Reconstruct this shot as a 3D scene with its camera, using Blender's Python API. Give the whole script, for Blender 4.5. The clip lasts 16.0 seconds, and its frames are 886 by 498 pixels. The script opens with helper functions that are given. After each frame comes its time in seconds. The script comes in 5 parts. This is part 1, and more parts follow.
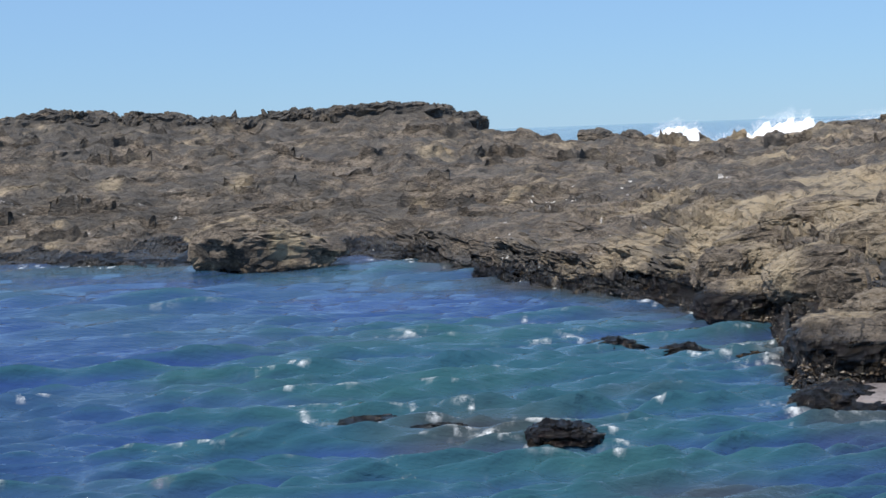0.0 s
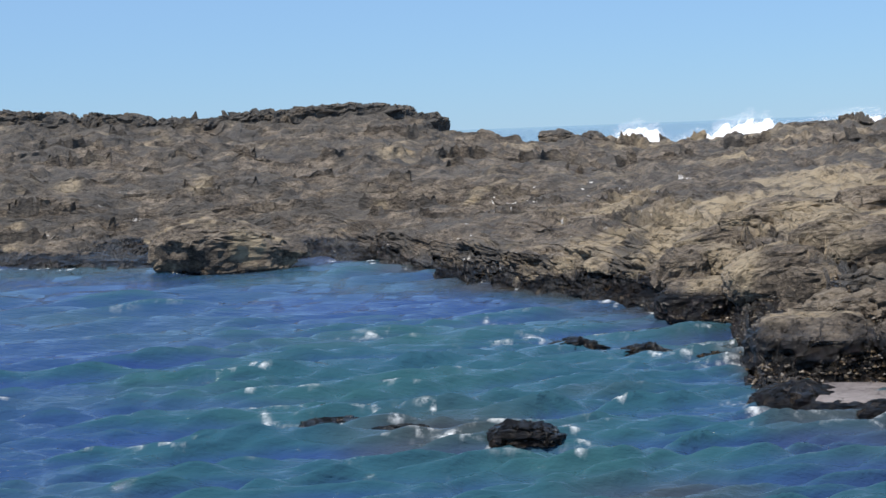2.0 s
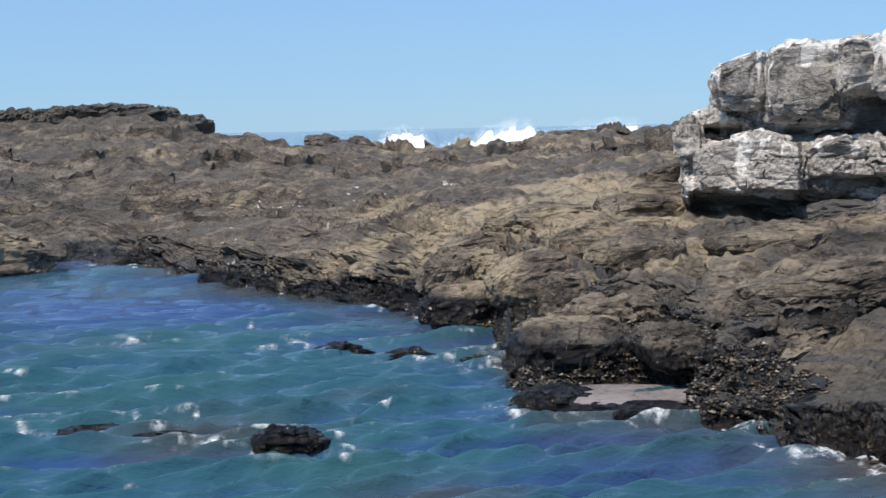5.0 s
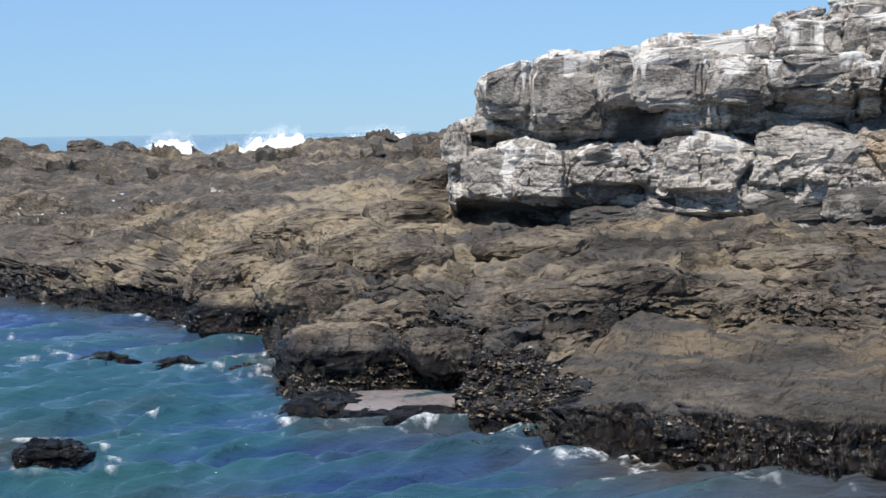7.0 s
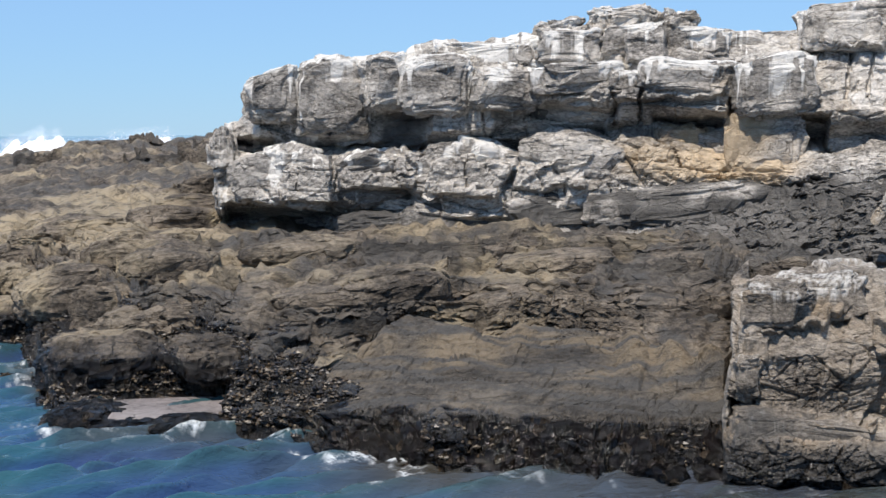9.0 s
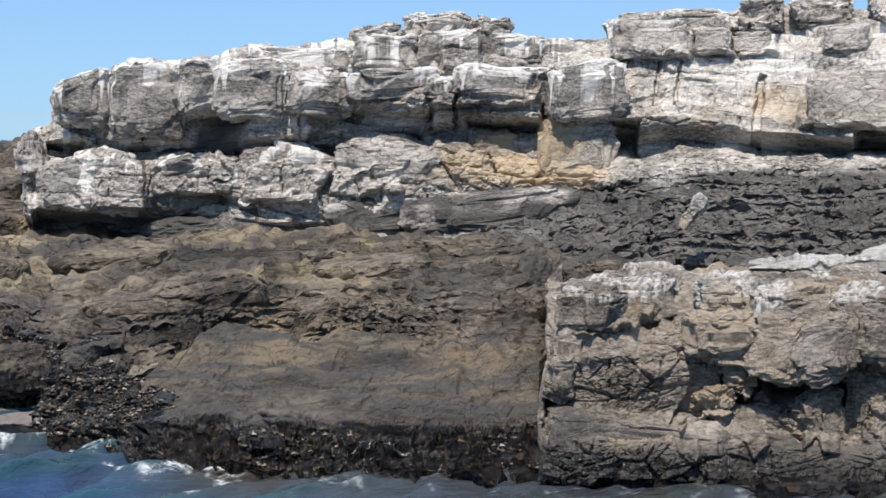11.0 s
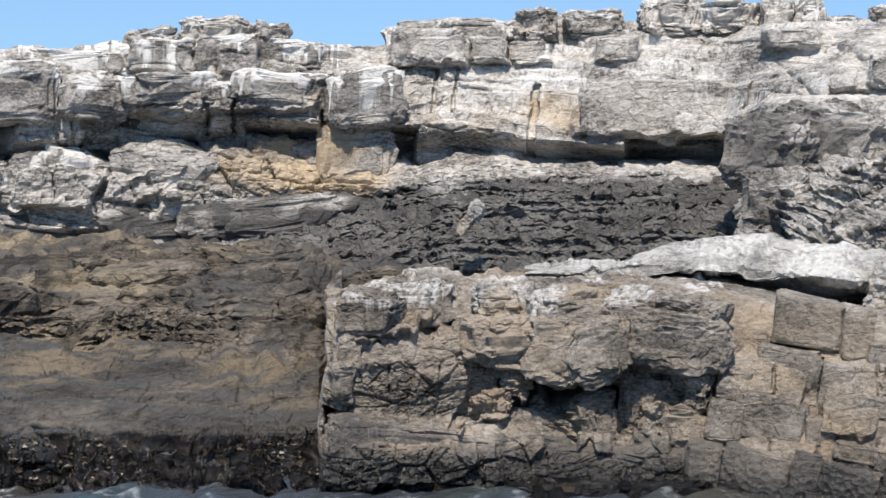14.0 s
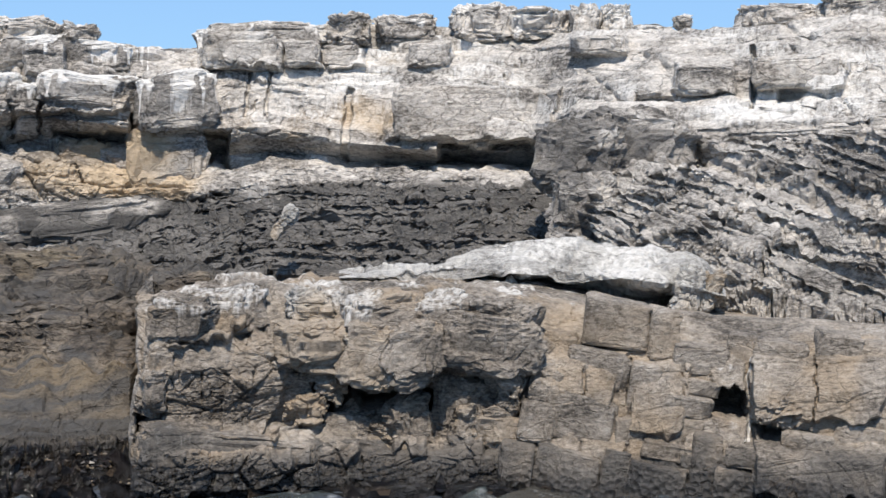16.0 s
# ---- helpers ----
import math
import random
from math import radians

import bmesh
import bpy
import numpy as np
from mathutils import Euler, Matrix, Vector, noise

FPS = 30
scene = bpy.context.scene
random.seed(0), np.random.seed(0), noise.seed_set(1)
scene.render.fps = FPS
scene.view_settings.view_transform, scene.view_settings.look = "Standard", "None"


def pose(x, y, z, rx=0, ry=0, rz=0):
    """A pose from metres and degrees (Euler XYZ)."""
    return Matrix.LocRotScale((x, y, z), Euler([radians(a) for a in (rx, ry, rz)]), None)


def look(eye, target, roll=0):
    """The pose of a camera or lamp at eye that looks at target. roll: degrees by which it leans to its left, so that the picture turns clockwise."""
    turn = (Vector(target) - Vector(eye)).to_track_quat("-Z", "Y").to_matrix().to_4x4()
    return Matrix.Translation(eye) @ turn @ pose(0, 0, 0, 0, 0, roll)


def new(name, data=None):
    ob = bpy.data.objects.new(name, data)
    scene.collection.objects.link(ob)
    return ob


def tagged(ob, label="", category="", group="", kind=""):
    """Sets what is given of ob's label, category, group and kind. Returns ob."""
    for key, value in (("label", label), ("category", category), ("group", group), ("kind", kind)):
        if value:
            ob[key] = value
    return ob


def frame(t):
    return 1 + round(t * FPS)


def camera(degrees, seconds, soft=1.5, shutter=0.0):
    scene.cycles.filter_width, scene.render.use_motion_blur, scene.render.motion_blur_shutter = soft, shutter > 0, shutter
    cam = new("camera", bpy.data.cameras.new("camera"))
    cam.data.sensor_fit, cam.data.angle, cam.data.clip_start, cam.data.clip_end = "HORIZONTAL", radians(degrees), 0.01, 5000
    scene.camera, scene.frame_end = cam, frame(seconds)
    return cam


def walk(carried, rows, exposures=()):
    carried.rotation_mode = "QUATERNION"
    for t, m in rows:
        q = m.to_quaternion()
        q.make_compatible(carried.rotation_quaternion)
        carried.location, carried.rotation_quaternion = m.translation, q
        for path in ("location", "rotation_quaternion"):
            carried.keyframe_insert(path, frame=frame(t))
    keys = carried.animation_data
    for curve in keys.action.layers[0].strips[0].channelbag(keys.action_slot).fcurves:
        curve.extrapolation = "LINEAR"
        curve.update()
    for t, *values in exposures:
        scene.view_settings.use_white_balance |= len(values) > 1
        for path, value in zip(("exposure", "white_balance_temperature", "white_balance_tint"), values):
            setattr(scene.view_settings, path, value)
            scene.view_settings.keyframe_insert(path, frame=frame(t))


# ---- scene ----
# ---------------------------------------------------------------- camera: stands still 4 m above the sea and pans to the right
cam = camera(32.5, 16.0)
walk(cam, [
    (0, pose(0, 0, 4, 85.51, 2.17, -0.17)),
    (0.5, pose(0, 0, 4, 85.52, 2.19, -0.29)),
    (1, pose(0, 0, 4, 85.49, 2.19, -0.48)),
    (1.5, pose(0, 0, 4, 85.50, 2.16, -0.90)),
    (2, pose(0, 0, 4, 85.50, 2.19, -1.63)),
    (2.5, pose(0, 0, 4, 85.48, 2.09, -2.64)),
    (3, pose(0, 0, 4, 85.46, 2.01, -3.84)),
    (5.5, pose(0, 0, 4, 85.43, 1.07, -12.41)),
    (6, pose(0, 0, 4, 85.45, 1.00, -14.54)),
    (6.5, pose(0, 0, 4, 85.46, 0.90, -16.80)),
    (7, pose(0, 0, 4, 85.52, 0.80, -19.07)),
    (7.5, pose(0, 0, 4, 85.48, 0.73, -21.41)),
    (8, pose(0, 0, 4, 85.53, 0.58, -23.65)),
    (8.5, pose(0, 0, 4, 85.56, 0.47, -25.76)),
    (9, pose(0, 0, 4, 85.61, 0.35, -27.81)),
    (9.5, pose(0, 0, 4, 85.65, 0.27, -29.85)),
    (10, pose(0, 0, 4, 85.71, 0.23, -31.79)),
    (12.5, pose(0, 0, 4, 85.86, 0.06, -38.30)),
    (13, pose(0, 0, 4, 85.93, -0.04, -39.78)),
    (13.5, pose(0, 0, 4, 85.98, -0.11, -41.36)),
    (14, pose(0, 0, 4, 86.01, -0.20, -43.00)),
    (14.5, pose(0, 0, 4, 86.05, -0.27, -44.57)),
    (15, pose(0, 0, 4, 86.10, -0.28, -46.40)),
    (15.5, pose(0, 0, 4, 86.15, -0.35, -48.31)),
    (16, pose(0, 0, 4, 86.21, -0.41, -50.00))],
     [(0, 0.03), (7, 0.06), (10, 0.14), (16, 0.16)])

# ---------------------------------------------------------------- light
SUN_BEARING, SUN_HEIGHT = -128.0, 58.0
world = bpy.data.worlds.new("sky")
scene.world = world
world.use_nodes = True
wn = world.node_tree.nodes
sky = wn.new("ShaderNodeTexSky")
sky.sky_type, sky.sun_disc = "NISHITA", False
sky.sun_elevation, sky.sun_rotation = radians(SUN_HEIGHT), radians(SUN_BEARING)
sky.air_density, sky.dust_density, sky.ozone_density = 1.0, 0.0, 5.0
tint = wn.new("ShaderNodeMix")
tint.data_type, tint.blend_type = "RGBA", "MULTIPLY"
tint.inputs[0].default_value, tint.inputs[7].default_value = 1.0, (0.6, 0.93, 1.36, 1)
wn["Background"].inputs["Strength"].default_value = 0.085
world.node_tree.links.new(sky.outputs[0], tint.inputs[6])
haze = wn.new("ShaderNodeMix")
haze.data_type = "RGBA"
haze.inputs[0].default_value, haze.inputs[7].default_value = 0.55, (4.55, 7.05, 10.35, 1)
world.node_tree.links.new(tint.outputs[2], haze.inputs[6])
world.node_tree.links.new(haze.outputs[2], wn["Background"].inputs["Color"])
lamp = bpy.data.lights.new("sun", "SUN")
lamp.energy, lamp.angle, lamp.color = 5.0, radians(0.53), (1.0, 0.905, 0.805)
sun = new("sun", lamp)
sb, sh = radians(SUN_BEARING), radians(SUN_HEIGHT)
sun.matrix_world = look((40 * math.sin(sb) * math.cos(sh), 40 * math.cos(sb) * math.cos(sh), 40 * math.sin(sh)), (0, 0, 0))


# ---------------------------------------------------------------- noise on whole arrays of points
def rise(x, a, b):
    x = np.clip((x - a) / (b - a), 0, 1)
    return x * x * (3 - 2 * x)


def hump(x, mid, half):
    return np.exp(-((x - mid) / half) ** 2)


def chance(seed, *ints):
    h = np.full(np.shape(ints[0]), (seed * 374761393 + 12345) & 0xFFFFFFFF, np.uint32)
    for k, i in enumerate(ints):
        h = (h ^ (i.astype(np.int64) & 0xFFFFFFFF).astype(np.uint32) * np.uint32((2654435761, 2246822519, 3266489917)[k])) * np.uint32(668265263)
        h = h ^ (h >> np.uint32(15))
    h = h * np.uint32(2246822519)
    return ((h ^ (h >> np.uint32(13))) & np.uint32(0xFFFFFF)).astype(np.float32) / np.float32(0x1000000)


def value(p, seed=0):
    i = np.floor(p)
    f = (p - i).astype(np.float32)
    i = i.astype(np.int64)
    f = f * f * f * (f * (f * 6 - 15) + 10)
    out = 0
    for a in (0, 1):
        for b in (0, 1):
            for c in (0, 1):
                w = (f[..., 0] if a else 1 - f[..., 0]) * (f[..., 1] if b else 1 - f[..., 1]) * (f[..., 2] if c else 1 - f[..., 2])
                out = out + w * chance(seed, i[..., 0] + a, i[..., 1] + b, i[..., 2] + c)
    return out * 2 - 1


def fbm(p, octaves=4, seed=0, gain=0.5):
    out, amp = 0, 1.0
    for k in range(octaves):
        out, amp, p = out + amp * value(p, seed + 17 * k), amp * gain, p * 2.03 + 7.7
    return out


def ridged(p, octaves=3, seed=0, gain=0.55):
    out, amp = 0, 1.0
    for k in range(octaves):
        out, amp, p = out + amp * (0.5 - np.abs(value(p, seed + 31 * k)) * 1.6), amp * gain, p * 2.07 + 3.3
    return out


def facets(p, seed=0, lean=1.2, width=0.2, groove=0.25):
    """Broken faces: each cell of rock stands at a chance height and leans a chance way, with grooves between."""
    i = np.floor(p - 0.5).astype(np.int64)
    best = np.full(p.shape[:-1], 9.0, np.float32)
    second, out = best.copy(), np.zeros_like(best)
    for a in (0, 1):
        for b in (0, 1):
            for c in (0, 1):
                j = [i[..., 0] + a, i[..., 1] + b, i[..., 2] + c]
                h = chance(seed + 50, *j)
                off = [p[..., k] - (j[k] + 0.15 + 0.7 * (h * (1, 37, 91)[k] % 1)) for k in range(3)]
                d = off[0] ** 2 + off[1] ** 2 + off[2] ** 2
                face = h * 53 % 1 - 0.5 + lean * (off[0] * (h * 17 % 1 - 0.5) + off[1] * (h * 71 % 1 - 0.5) + off[2] * (h * 29 % 1 - 0.5))
                near = d < best
                second = np.where(near, best, np.minimum(second, d))
                out = np.where(near, face, out)
                best = np.minimum(best, d)
    e = rise(np.sqrt(second) - np.sqrt(best), 0, width)
    return out * e - groove * (1 - e)


def broken(p, size, seed, grain=(1, 1, 1), octaves=3, gain=0.5, width=0.2, groove=0.25):
    """Facets over several sizes, on a warped lattice."""
    p = p * np.array(grain) / size
    p = p + 0.35 * np.stack([value(p * 0.9, seed + 1), value(p * 0.9, seed + 2), value(p * 0.9, seed + 3)], -1)
    out, amp = 0, 1.0
    for k in range(octaves):
        out, amp, p = out + amp * facets(p, seed + 13 * k, 1.2, width, groove), amp * gain, p * 2.3 + 5.1
    return out


def beds(p, up, along, thick, length, seed, layer=0.5, block=0.5, seam=0.5, joint=0.5, width=0.14, saw=0.45):
    """Relief of bedded, jointed rock: layers that stand proud or back, cut into blocks, with open seams."""
    q = p @ np.array(up) / thick + 0.45 * value(p * (0.22 / thick), seed) + 0.15 * value(p * (0.9 / thick), seed + 1)
    k = np.floor(q)
    f = q - k
    u = p @ np.array(along) / length + 0.25 * value(p * (0.6 / length), seed + 2)
    u = u / (0.6 + 0.9 * chance(seed + 3, k)) + 9 * chance(seed + 4, k)
    j = np.floor(u)
    g = u - j
    out = saw * (f - 0.5) + layer * (chance(seed + 5, k) - 0.5) + block * (chance(seed + 6, k, j) - 0.5)
    ef, eg = np.minimum(f, 1 - f), np.minimum(g, 1 - g) * length / thick
    keep = np.clip(0.6 + value(p * (0.5 / thick), seed + 7), 0, 1)
    out = out - seam * np.exp(-(ef / width) ** 2) * keep - joint * np.exp(-(eg / width) ** 2) * np.clip(chance(seed + 8, k, j) * 2 - 0.5, 0, 1)
    return out


# ---------------------------------------------------------------- materials
def nodes(name):
    m = bpy.data.materials.new(name)
    m.use_nodes = True
    t = m.node_tree
    return m, t, t.nodes["Principled BSDF"], t.links.new


def node(t, kind, **values):
    n = t.nodes.new(kind)
    for k, v in values.items():
        n.inputs[k].default_value = v
    return n


def ramp(t, source, stops):
    n = t.nodes.new("ShaderNodeValToRGB")
    while len(n.color_ramp.elements) < len(stops):
        n.color_ramp.elements.new(1)
    for e, (at, c) in zip(n.color_ramp.elements, stops):
        e.position, e.color = at, (*c, 1) if len(c) == 3 else c
    t.links.new(source, n.inputs[0])
    return n.outputs[0]


def mixed(t, a, b, fac, kind="MIX"):
    n = t.nodes.new("ShaderNodeMix")
    n.data_type, n.blend_type = "RGBA", kind
    for sock, v in ((n.inputs[0], fac), (n.inputs[6], a), (n.inputs[7], b)):
        if isinstance(v, (int, float)):
            sock.default_value = v
        elif isinstance(v, tuple):
            sock.default_value = (*v, 1)
        else:
            t.links.new(v, sock)
    return n.outputs[2]


def math_node(t, op, a, b=0.0, clamp=False):
    n = t.nodes.new("ShaderNodeMath")
    n.operation, n.use_clamp = op, clamp
    for sock, v in zip(n.inputs, (a, b)):
        if isinstance(v, (int, float)):
            sock.default_value = v
        else:
            t.links.new(v, sock)
    return n.outputs[0]


def rock_material(name, dark, mid, light, ochre=(0.30, 0.21, 0.11), grain=26.0, bump=0.5, cracks=1.6, open_dark=0.75, shaded_pits=0.0):
    """Weathered rock. The mesh's stain colour says where droppings (red), ochre weathering (green) and sea-wet algae (blue) lie."""
    m, t, bsdf, link = nodes(name)
    pos = node(t, "ShaderNodeNewGeometry").outputs["Position"]
    lie = t.nodes.new("ShaderNodeMapping")
    lie.inputs["Scale"].default_value, lie.inputs["Rotation"].default_value = (0.85, 0.85, 1.7), (radians(5), radians(-7), 0)
    link(pos, lie.inputs["Vector"])
    big = node(t, "ShaderNodeTexNoise", Scale=0.9, Detail=6.0, Roughness=0.65)
    fine = node(t, "ShaderNodeTexNoise", Scale=grain, Detail=8.0, Roughness=0.76)
    pits = node(t, "ShaderNodeTexVoronoi", Scale=grain * 0.8)
    for n in (big, fine):
        link(lie.outputs[0], n.inputs["Vector"])
    link(pos, pits.inputs["Vector"])
    mid_scale = node(t, "ShaderNodeTexNoise", Scale=grain * 0.3, Detail=6.0, Roughness=0.7)
    link(lie.outputs[0], mid_scale.inputs["Vector"])
    blend = math_node(t, "ADD", math_node(t, "MULTIPLY", big.outputs[0], 0.5), math_node(t, "MULTIPLY", fine.outputs[0], 0.5))
    col = ramp(t, blend, [(0.41, dark), (0.5, mid), (0.6, light)])
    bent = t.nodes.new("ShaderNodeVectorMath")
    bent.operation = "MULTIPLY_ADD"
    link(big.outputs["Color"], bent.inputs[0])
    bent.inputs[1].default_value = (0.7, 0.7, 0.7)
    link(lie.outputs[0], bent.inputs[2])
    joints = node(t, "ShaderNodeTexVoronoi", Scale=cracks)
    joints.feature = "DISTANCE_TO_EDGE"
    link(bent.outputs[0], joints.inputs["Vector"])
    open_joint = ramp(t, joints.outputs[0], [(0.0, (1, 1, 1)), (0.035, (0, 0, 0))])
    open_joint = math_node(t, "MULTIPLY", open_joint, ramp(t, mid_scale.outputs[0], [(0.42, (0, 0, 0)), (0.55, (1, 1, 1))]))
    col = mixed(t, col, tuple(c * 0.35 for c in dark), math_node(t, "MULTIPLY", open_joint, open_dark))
    stain = node(t, "ShaderNodeAttribute")
    stain.attribute_name = "stain"
    sep = node(t, "ShaderNodeSeparateColor")
    link(stain.outputs["Color"], sep.inputs[0])
    oc = mixed(t, ochre, tuple(c * 1.5 for c in ochre), fine.outputs[0])
    col = mixed(t, col, oc, math_node(t, "MULTIPLY", sep.outputs[1], 0.78, True))
    # Low spots of the bump noise are darkened: shade painted into the pits.
    col = mixed(t, col, tuple(c * 0.6 for c in dark), math_node(t, "MULTIPLY", ramp(t, mid_scale.outputs[0], [(0.38, (1, 1, 1)), (0.49, (0, 0, 0))]), shaded_pits))
    shell = ramp(t, pits.outputs["Color"], [(0.2, (0.008, 0.008, 0.009)), (0.75, (0.02, 0.017, 0.014)), (0.93, (0.06, 0.042, 0.025)), (1.0, (0.14, 0.12, 0.09))])
    col = mixed(t, col, shell, sep.outputs[2])
    # Lichen tone, used as well to paint shade into seams and recesses.
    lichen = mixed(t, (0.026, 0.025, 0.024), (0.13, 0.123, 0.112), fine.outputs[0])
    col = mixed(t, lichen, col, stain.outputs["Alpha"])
    hang = t.nodes.new("ShaderNodeMapping")
    hang.inputs["Scale"].default_value = (13.0, 13.0, 0.5)
    link(pos, hang.inputs["Vector"])
    runs = node(t, "ShaderNodeTexNoise", Scale=1.0, Detail=4.0, Roughness=0.6)
    link(hang.outputs[0], runs.inputs["Vector"])
    chalk = math_node(t, "ADD", sep.outputs[0], math_node(t, "MULTIPLY", runs.outputs[0], 1.7))
    chalk = math_node(t, "MULTIPLY", ramp(t, math_node(t, "MULTIPLY", math_node(t, "SUBTRACT", chalk, 0.55), 0.7), [(0.42, (0, 0, 0)), (0.68, (1, 1, 1))]), math_node(t, "MULTIPLY", sep.outputs[0], 1.6, True))
    gu = mixed(t, (0.62, 0.60, 0.56), (0.82, 0.80, 0.75), fine.outputs[0])
    col = mixed(t, col, gu, chalk)
    link(col, bsdf.inputs["Base Color"])
    link(math_node(t, "SUBTRACT", 0.9, math_node(t, "MULTIPLY", sep.outputs[2], 0.68)), bsdf.inputs["Roughness"])
    b = node(t, "ShaderNodeBump", Strength=bump, Distance=0.07)
    height = math_node(t, "ADD", fine.outputs[0], math_node(t, "MULTIPLY", pits.outputs["Distance"], math_node(t, "ADD", 0.4, math_node(t, "MULTIPLY", sep.outputs[2], 2.4))))
    height = math_node(t, "ADD", height, math_node(t, "MULTIPLY", mid_scale.outputs[0], 0.9 + 1.6 * shaded_pits))
    link(math_node(t, "SUBTRACT", height, math_node(t, "MULTIPLY", open_joint, 1.6 * open_dark)), b.inputs["Height"])
    link(b.outputs[0], bsdf.inputs["Normal"])
    return m


REEF = rock_material("reef rock", (0.034, 0.028, 0.022), (0.137, 0.112, 0.085), (0.275, 0.23, 0.175), ochre=(0.335, 0.275, 0.182), grain=10.0, bump=1.0, open_dark=0.6, shaded_pits=0.75)
CLIFF = rock_material("grey cliff rock", (0.1, 0.092, 0.082), (0.445, 0.415, 0.372), (0.7, 0.66, 0.6), ochre=(0.44, 0.33, 0.2), grain=12.0, bump=0.8, cracks=1.8, open_dark=0.5, shaded_pits=0.22)
NEAR = rock_material("jointed near rock", (0.06, 0.051, 0.041), (0.28, 0.244, 0.2), (0.47, 0.422, 0.36), ochre=(0.33, 0.252, 0.165), grain=16.0, bump=0.8, cracks=2.6, open_dark=0.35, shaded_pits=0.3)
FLAT = rock_material("pinkish slab rock", (0.11, 0.096, 0.092), (0.185, 0.163, 0.156), (0.25, 0.226, 0.218), grain=14.0, bump=0.3)
PLATE = rock_material("brown plate rock", (0.04, 0.035, 0.029), (0.1, 0.086, 0.069), (0.17, 0.147, 0.117), ochre=(0.19, 0.148, 0.096), grain=11.0, bump=1.0, cracks=1.6, open_dark=0.4, shaded_pits=0.6)
SLAB = rock_material("pale slab rock", (0.18, 0.173, 0.16), (0.42, 0.405, 0.372), (0.58, 0.565, 0.525), grain=14.0, bump=0.8, open_dark=0.4, shaded_pits=0.08)


def water_material():
    m, t, bsdf, link = nodes("sea water")
    pos = node(t, "ShaderNodeNewGeometry").outputs["Position"]
    a = node(t, "ShaderNodeTexNoise", Scale=0.16, Detail=3.0)
    c = node(t, "ShaderNodeTexNoise", Scale=6.0, Detail=4.0, Roughness=0.55)
    link(pos, a.inputs["Vector"])
    long = node(t, "ShaderNodeMapping")
    long.inputs["Scale"].default_value = (0.45, 1.3, 1.0)
    long.inputs["Rotation"].default_value = (0, 0, 0.3)
    link(pos, long.inputs["Vector"])
    link(long.outputs[0], c.inputs["Vector"])
    at = node(t, "ShaderNodeAttribute")
    at.attribute_name = "stain"
    sep = node(t, "ShaderNodeSeparateColor")
    link(at.outputs["Color"], sep.inputs[0])
    col = ramp(t, a.outputs[0], [(0.38, (0.019, 0.05, 0.16)), (0.5, (0.023, 0.062, 0.145)), (0.62, (0.03, 0.074, 0.12))])
    col = mixed(t, col, (0.02, 0.09, 0.082), math_node(t, "MULTIPLY", sep.outputs[2], 0.62))
    col = mixed(t, col, (0.046, 0.044, 0.038), sep.outputs[1])
    holes = node(t, "ShaderNodeTexNoise", Scale=3.2, Detail=6.0, Roughness=0.75)
    link(pos, holes.inputs["Vector"])
    white = math_node(t, "MULTIPLY", sep.outputs[0], ramp(t, holes.outputs[0], [(0.44, (0, 0, 0)), (0.58, (1, 1, 1))]))
    col = mixed(t, col, (0.8, 0.84, 0.85), white)
    link(col, bsdf.inputs["Base Color"])
    link(math_node(t, "ADD", 0.045, math_node(t, "MULTIPLY", white, 0.6)), bsdf.inputs["Roughness"])
    bsdf.inputs["IOR"].default_value = 1.33
    bsdf.inputs["Specular IOR Level"].default_value = 1.0
    b = node(t, "ShaderNodeBump", Strength=1.0, Distance=0.06)
    link(c.outputs[0], b.inputs["Height"])
    link(b.outputs[0], bsdf.inputs["Normal"])
    return m


WATER = water_material()


def foam_material():
    m, t, bsdf, link = nodes("white spray")
    bsdf.inputs["Base Color"].default_value = (0.9, 0.92, 0.93, 1)
    bsdf.inputs["Roughness"].default_value = 0.8
    bsdf.inputs["Subsurface Weight"].default_value = 0.0
    return m


FOAM = foam_material()


def mussel_material():
    m, t, bsdf, link = nodes("mussel shell")
    each = node(t, "ShaderNodeNewGeometry").outputs["Random Per Island"]
    link(ramp(t, each, [(0.0, (0.008, 0.008, 0.011)), (0.5, (0.022, 0.018, 0.015)), (0.8, (0.075, 0.052, 0.03)), (1.0, (0.17, 0.14, 0.1))]), bsdf.inputs["Base Color"])
    bsdf.inputs["Roughness"].default_value = 0.42
    return m


MUSSEL = mussel_material()


